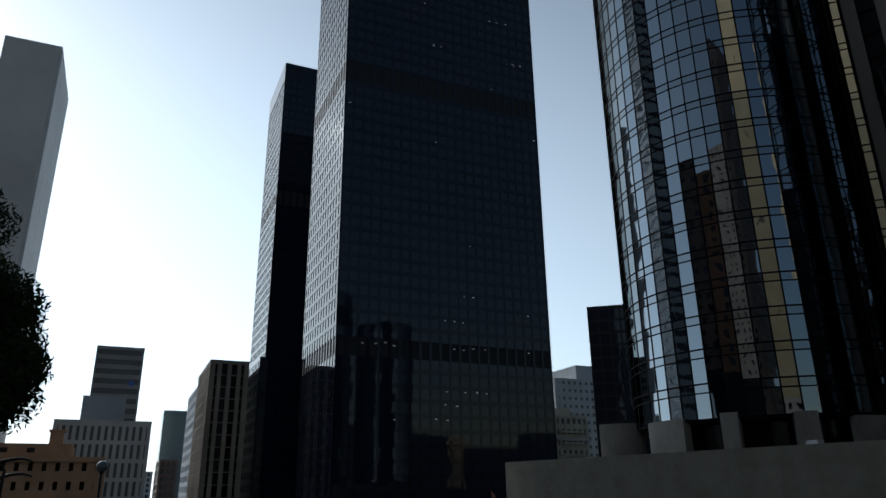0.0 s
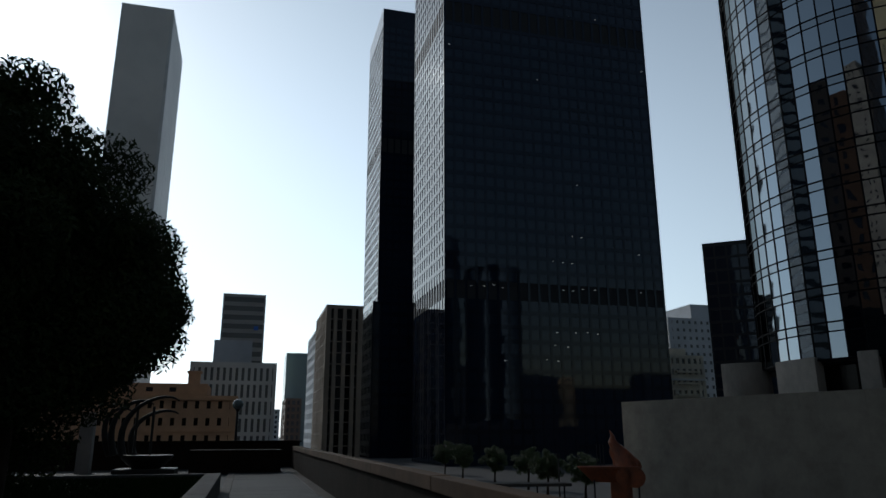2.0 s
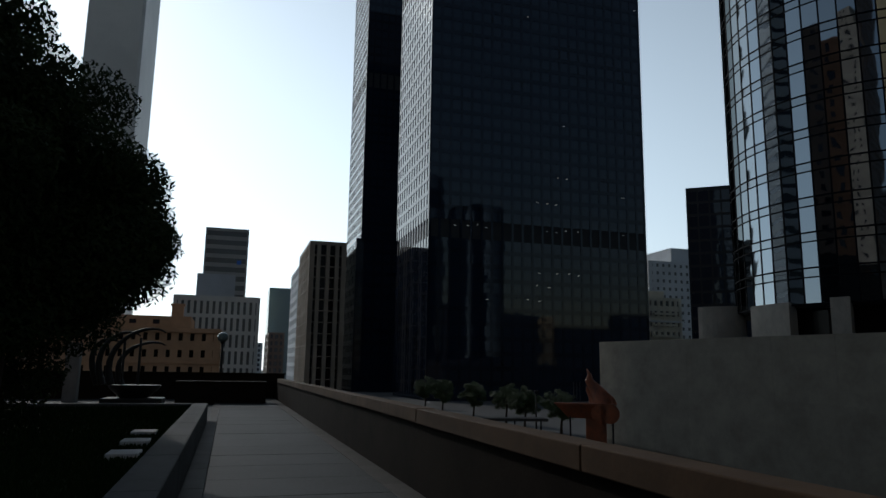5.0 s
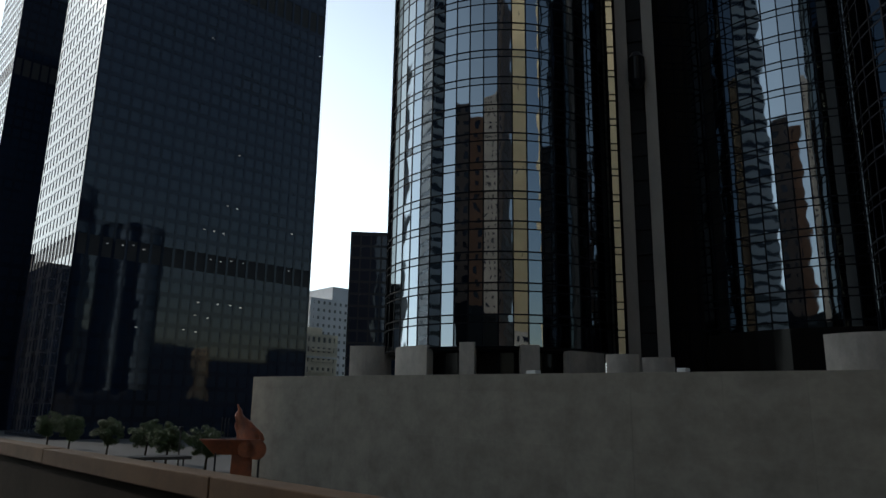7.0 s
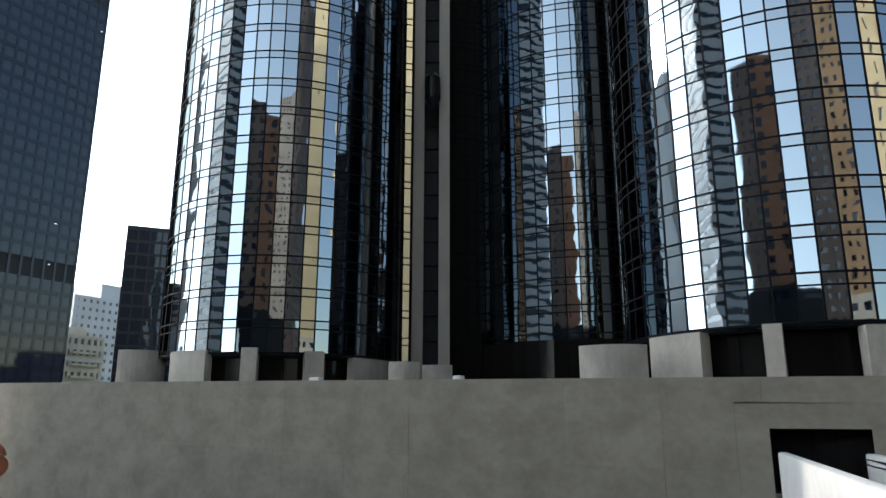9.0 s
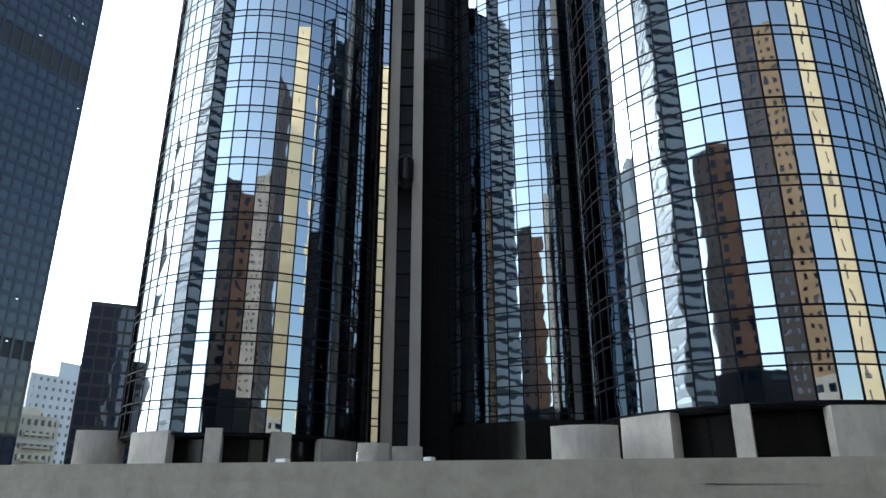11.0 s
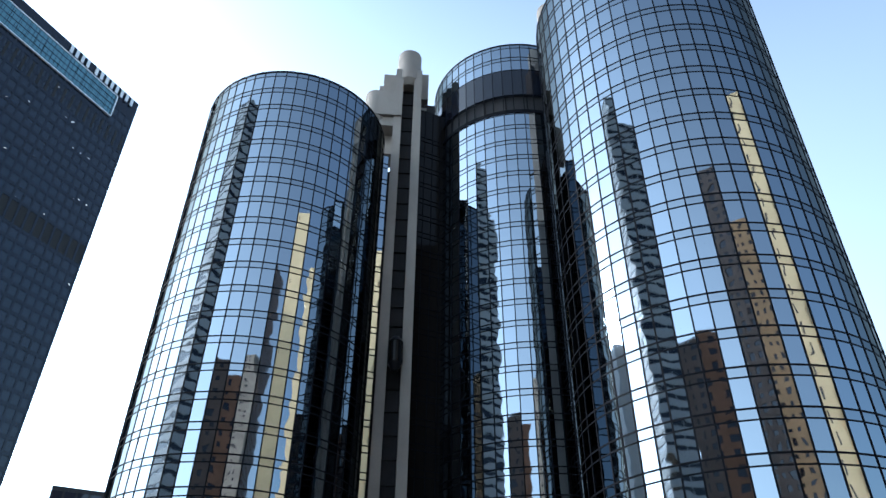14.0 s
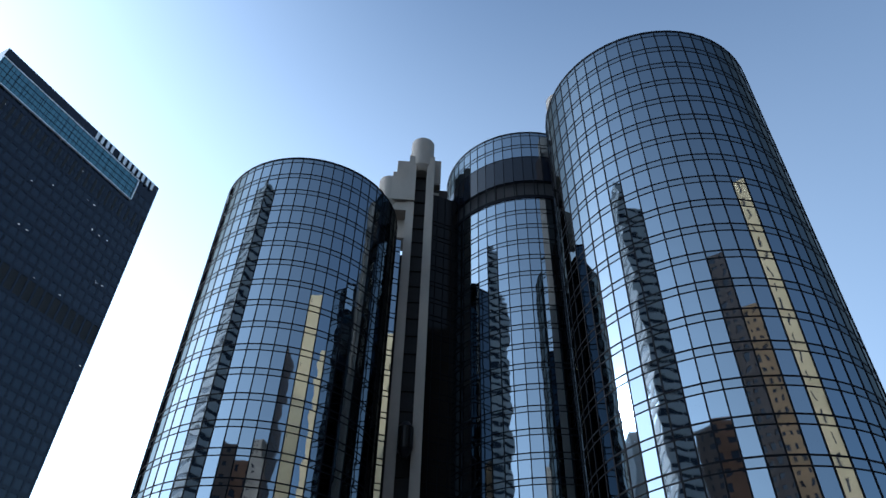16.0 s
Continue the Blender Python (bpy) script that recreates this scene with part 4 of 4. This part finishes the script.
# ---- trees ----
def tree(name, x, y, z, height, rx, ry, trunk, leaves, label, leaf=0.13, seed=1, low=0.30, group="trees on the lawn", green=M_LEAF, lobes=()):
    """A tapered trunk with limbs, and a crown of many small leaves in clumps."""
    rnd = random.Random(seed)
    root = tagged(new(name), label, "tree", group)
    root.location = (x, y, z)
    bend = [(0, 0, -0.05), (0.06, 0.03, height * 0.2), (0.16, -0.05, height * 0.42), (0.1, 0.05, height * 0.62), (0.12, 0.02, height * 0.85)]
    part("trunk", Shape().tube(bend, [trunk * 1.35, trunk, trunk * 0.82, trunk * 0.55, trunk * 0.15], 12), M_BARK, root, smooth=True)
    base = height * low
    mid, rz = (height + base) / 2, (height - base) / 2
    clumps = []
    while len(clumps) < 60:
        p = Vector([rnd.uniform(-1, 1) for _ in range(3)])
        if 0.30 < p.length < 0.92:
            clumps.append(Vector((p.x * rx, p.y * ry, mid + p.z * rz)))
    clumps += [Vector(c) - Vector((x, y, z)) for c in lobes]
    for i in range(14):
        c = clumps[i]
        start = Vector(bend[2]).lerp(Vector(bend[4]), rnd.random() * 0.7) if c.z > bend[2][2] else Vector(bend[2])
        half = start.lerp(c, 0.5) + Vector((0, 0, -0.15))
        part("limb", Shape().tube([start, half, c], [trunk * 0.42, trunk * 0.25, trunk * 0.08], 7), M_BARK, root, smooth=True)
    crown = Shape()
    for c in clumps:
        spread = rnd.uniform(0.20, 0.34) * (rx + rz) / 2
        for _ in range(leaves // 60):
            d = Vector([rnd.gauss(0, 1) for _ in range(3)]).normalized() * spread * rnd.random() ** 0.45
            p = c + Vector((d.x, d.y, d.z * 0.8))
            a = Vector([rnd.uniform(-1, 1) for _ in range(3)]).normalized()
            q = a.orthogonal().normalized()
            l, w = leaf * rnd.uniform(0.7, 1.4), leaf * rnd.uniform(0.28, 0.45)
            n = len(crown.v)
            crown.v += [tuple(p - a * l * 0.5), tuple(p + q * w * 0.5), tuple(p + a * l * 0.5), tuple(p - q * w * 0.5)]
            crown.f.append((n, n + 1, n + 2, n + 3))
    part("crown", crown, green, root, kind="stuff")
    return root

LOBES = [(-2.4, 14.2, 5.0), (-2.2, 14.5, 4.3), (-2.1, 14.0, 3.7), (-2.2, 14.3, 3.3), (-3.1, 14.6, 3.0), (-3.4, 14.0, 2.7), (-2.35, 14.2, 3.9)]
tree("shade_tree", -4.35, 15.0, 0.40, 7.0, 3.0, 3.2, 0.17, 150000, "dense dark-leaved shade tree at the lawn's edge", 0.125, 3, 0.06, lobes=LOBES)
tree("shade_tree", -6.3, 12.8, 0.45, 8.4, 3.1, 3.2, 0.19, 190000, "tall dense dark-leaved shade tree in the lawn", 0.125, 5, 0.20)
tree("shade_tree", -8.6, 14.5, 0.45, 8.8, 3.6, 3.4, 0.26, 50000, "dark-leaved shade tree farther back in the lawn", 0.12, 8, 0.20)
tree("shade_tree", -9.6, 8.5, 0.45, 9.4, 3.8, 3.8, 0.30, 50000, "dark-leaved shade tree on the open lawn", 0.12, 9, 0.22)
# two back trees added to close bright gaps under the crowns
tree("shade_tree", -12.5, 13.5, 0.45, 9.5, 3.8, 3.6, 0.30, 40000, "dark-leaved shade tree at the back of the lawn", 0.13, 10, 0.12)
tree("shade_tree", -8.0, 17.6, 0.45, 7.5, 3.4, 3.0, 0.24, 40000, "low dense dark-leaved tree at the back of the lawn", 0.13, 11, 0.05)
for i, (tx, ty, th) in enumerate(((39.0, 81, 5.4), (37.2, 88, 5.6), (38.6, 98, 6.0), (37.8, 110, 5.8), (36.8, 124, 6.2), (38.0, 140, 6.4))):
    tree("street_tree", tx, ty, STREET + 0.17, th, 2.3, 2.3, 0.14, 9000, "small leafy street tree on the pavement", 0.26, 20 + i, 0.3, "street trees", M_LEAF_STREET)

# ---- things on the terrace ----
px, py = -3.1, 25.4
horns = tagged(new("horn_sculpture"), "dark bronze sculpture of curved horns on a low base", "sculpture")
horns.matrix_world = Matrix.Translation((px, py, 0)) @ Matrix.Diagonal((1.2, 1.2, 1.15, 1))
part("pedestal", Shape().box(-0.75, 0.75, -0.6, 0.6, -0.06, 0.55), M_BRONZE, horns, bevel=0.03)
part("bowl", Shape().round(0, 0, 0.35, 0.55, 0.8, 20, 0.62).round(0, 0, 0.62, 0.8, 0.9, 20, 0.66), M_BRONZE, horns, smooth=True)
for k, (reach, lift, side) in enumerate(((1.25, 1.55, -0.55), (0.85, 1.45, -0.8), (0.45, 1.25, -0.95), (1.05, 1.2, -0.4))):
    arc = [(side + reach * 0.5 * (1 - math.cos(a)) - 0.35 * math.sin(a), 0.25 * (k - 1), 0.9 + lift * math.sin(a * 0.62)) for a in [math.pi * i / 14 for i in range(15)]]
    part("horn", Shape().tube(arc, [0.085 * (1 - i / 15.5) + 0.012 for i in range(15)], 10), M_BRONZE, horns, smooth=True)
for sx in (-0.35, 0.05):
    part("strut", Shape().round(sx, 0.1, 0.035, 0.9, 2.2, 8), M_BRONZE, horns)
lamp = tagged(new("globe_lamp"), "dark street lamp with a round frosted globe", "lamp post")
lamp.location = (-0.65, 42.0, 0)
part("pole", Shape().round(0, 0, 0.11, STREET, 0.4, 12).round(0, 0, 0.085, 0.4, 2.9, 12, 0.06), M_BLACK, lamp, smooth=True)
part("collar", Shape().round(0, 0, 0.07, 2.9, 3.02, 12, 0.14), M_BLACK, lamp, smooth=True)
globe = Shape()
for i in range(10):
    a, b = -math.pi / 2 + math.pi * i / 10, -math.pi / 2 + math.pi * (i + 1) / 10
    globe.round(0, 0, max(0.29 * math.cos(a), 0.01), 3.28 + 0.29 * math.sin(a), 3.28 + 0.29 * math.sin(b), 20, max(0.29 * math.cos(b), 0.01))
part("globe", globe, M_GLOBE, lamp, smooth=True)
qx, qy = -7.3, 38.0
thing("stone_post", Shape().box(-0.3, 0.3, -0.3, 0.3, -0.06, 2.7), M_PIER, "slim pale concrete post beside the trees", "concrete post", at=(qx, qy, 0), bevel=0.02)
# wall made tall and dark to stand in for shade under the crowns
thing("wall_back", Shape().box(-60, -7.5, 27.0, 27.5, -0.06, 3.0).box(-60, -7.4, 26.9, 27.6, 3.0, 3.15), M_BROWN, "dark wall behind the trees", "wall", "structure")

# ---- the footbridge ----
span = tagged(new("footbridge"), "white painted footbridge from the terrace to the hotel", "footbridge", "", "structure")
ax, ay, bx, by = 40.05, 2.5, 4.2, -4.2
dx, dy = bx - ax, by - ay
ln = math.hypot(dx, dy)
span.matrix_world = pose(ax, ay, 0, 0, 0, math.degrees(math.atan2(dy, dx)))
part("rail_wall", Shape().box(0.0, ln, -0.02, 0.5, -2.9, 0.12), M_WHITEPAINT, span, "white painted bridge parapet", smooth=True, bevel=0.12)
part("rail_wall", Shape().box(0.0, ln, 3.9, 4.4, -2.9, 0.12), M_WHITEPAINT, span, "white painted bridge parapet", smooth=True, bevel=0.12)
part("deck", Shape().box(0.0, ln, 0.4, 4.0, -2.6, -1.9), M_CURB, span)
for k in range(2):
    part("hand_rail", Shape().tube([(0.3, 3.85, -0.15 - 0.25 * k), (ln - 0.3, 3.85, -0.15 - 0.25 * k)], [0.035, 0.035], 8), M_BLACK, span, smooth=True)

# ---- things on the street ----
rx, ry = polar(27.5, 58)
rust = tagged(new("steel_sculpture"), "rust orange steel sculpture with a flame shape over a hull", "sculpture")
rust.matrix_world = pose(rx, ry, STREET, 0, 0, -27) @ Matrix.Diagonal((0.98, 1, 1, 1))
body = [(-2.5, -0.1), (-1.2, -0.75), (0.6, -0.95), (1.9, -0.8), (2.25, -0.2), (2.2, 0.6), (0.9, 0.9), (-1.0, 0.5), (-2.5, 0.1)]
hull = Shape().prism(body, 4.15, 5.2)
hull.v = [(vx if vz > 5 else vx * 0.72 + 0.35, vy if vz > 5 else vy * 0.6, vz) for vx, vy, vz in hull.v]
part("hull", hull, M_RUST, rust, bevel=0.05)
part("rim", Shape().prism([(x * 1.03, y * 1.05) for x, y in body], 5.2, 5.3), M_RUST, rust, "paler worn edge", bevel=0.02)
for path, radii in (([(1.15, 0.1, 5.2), (1.0, 0.12, 5.7), (0.7, 0.15, 6.15), (0.5, 0.15, 6.6), (0.2, 0.1, 7.1), (0.28, 0.1, 7.5), (0.05, 0.1, 7.95)], [0.92, 0.78, 0.58, 0.42, 0.33, 0.16, 0.02]),
                    ([(1.5, 0.05, 5.2), (1.42, 0.05, 5.8), (1.05, 0.05, 6.35), (0.7, 0.08, 6.95)], [0.62, 0.5, 0.34, 0.03]),
                    ([(1.95, 0.0, 5.2), (1.9, 0.0, 5.55), (1.62, 0.0, 5.95), (1.35, 0.0, 6.35)], [0.42, 0.34, 0.22, 0.03]),
                    ([(0.5, 0.1, 5.2), (0.42, 0.1, 5.8), (0.1, 0.1, 6.3), (0.0, 0.1, 6.6)], [0.34, 0.28, 0.16, 0.02])):
    part("flame", Shape().tube(path, radii, 9), M_RUST, rust, smooth=True)
for sx, sr in ((1.75, 0.75), (0.9, 0.6)):
    part("boiler", Shape().tube([(sx, -1.0, 4.55), (sx, 0.8, 4.55)], [sr, sr], 16), M_RUST, rust, smooth=True)
for sx in (-1.0, -0.75, -0.5):
    part("strut", Shape().round(sx, 0.1, 0.035, 5.3, 6.9, 8), M_BLACK, rust)
for sx, sy in ((-1.3, -0.3), (-1.3, 0.3), (2.0, -0.3), (2.0, 0.3)):
    part("leg", Shape().round(sx, sy, 0.07, 0, 4.3, 10), M_BLACK, rust)
part("plinth", Shape().box(-0.1, 1.5, -0.5, 0.5, 0, 4.2), M_RUST, rust, bevel=0.05)
kx, ky = polar(21.0, 66)
awning = tagged(new("street_canopy"), "long pale flat canopy on dark posts beside the street", "canopy")
awning.matrix_world = pose(kx, ky, STREET, 0, 0, -12)
part("canopy_roof", Shape().box(-4.0, 4.0, -1.2, 1.2, 3.3, 3.55), M_CURB, awning, bevel=0.03)
for sx in (-3.6, -1.2, 1.2, 3.6):
    part("post", Shape().round(sx, 0, 0.07, 0, 3.3, 8), M_BLACK, awning)
ux, uy = polar(23.7, 68)
signal = tagged(new("street_light"), "thin pale street light post", "street light")
signal.location = (ux, uy, STREET)
part("post", Shape().round(0, 0, 0.09, 0, 5.6, 10, 0.06), M_CURB, signal)
part("lamp_head", Shape().box(-0.18, 0.18, -0.12, 0.12, 5.6, 5.95), M_BLACK, signal, bevel=0.03)

# small things on the podium edge
for sy, sw in ((33.5, 0.9), (21.5, 0.6)):
    thing("roof_vent", Shape().box(-0.3, 0.3, -sw / 2, sw / 2, 0, 0.32), M_WHITEPAINT, "small pale vent box on the podium edge", "roof vent", at=(41.2, sy, wall_top(sy) - 0.03), bevel=0.04)
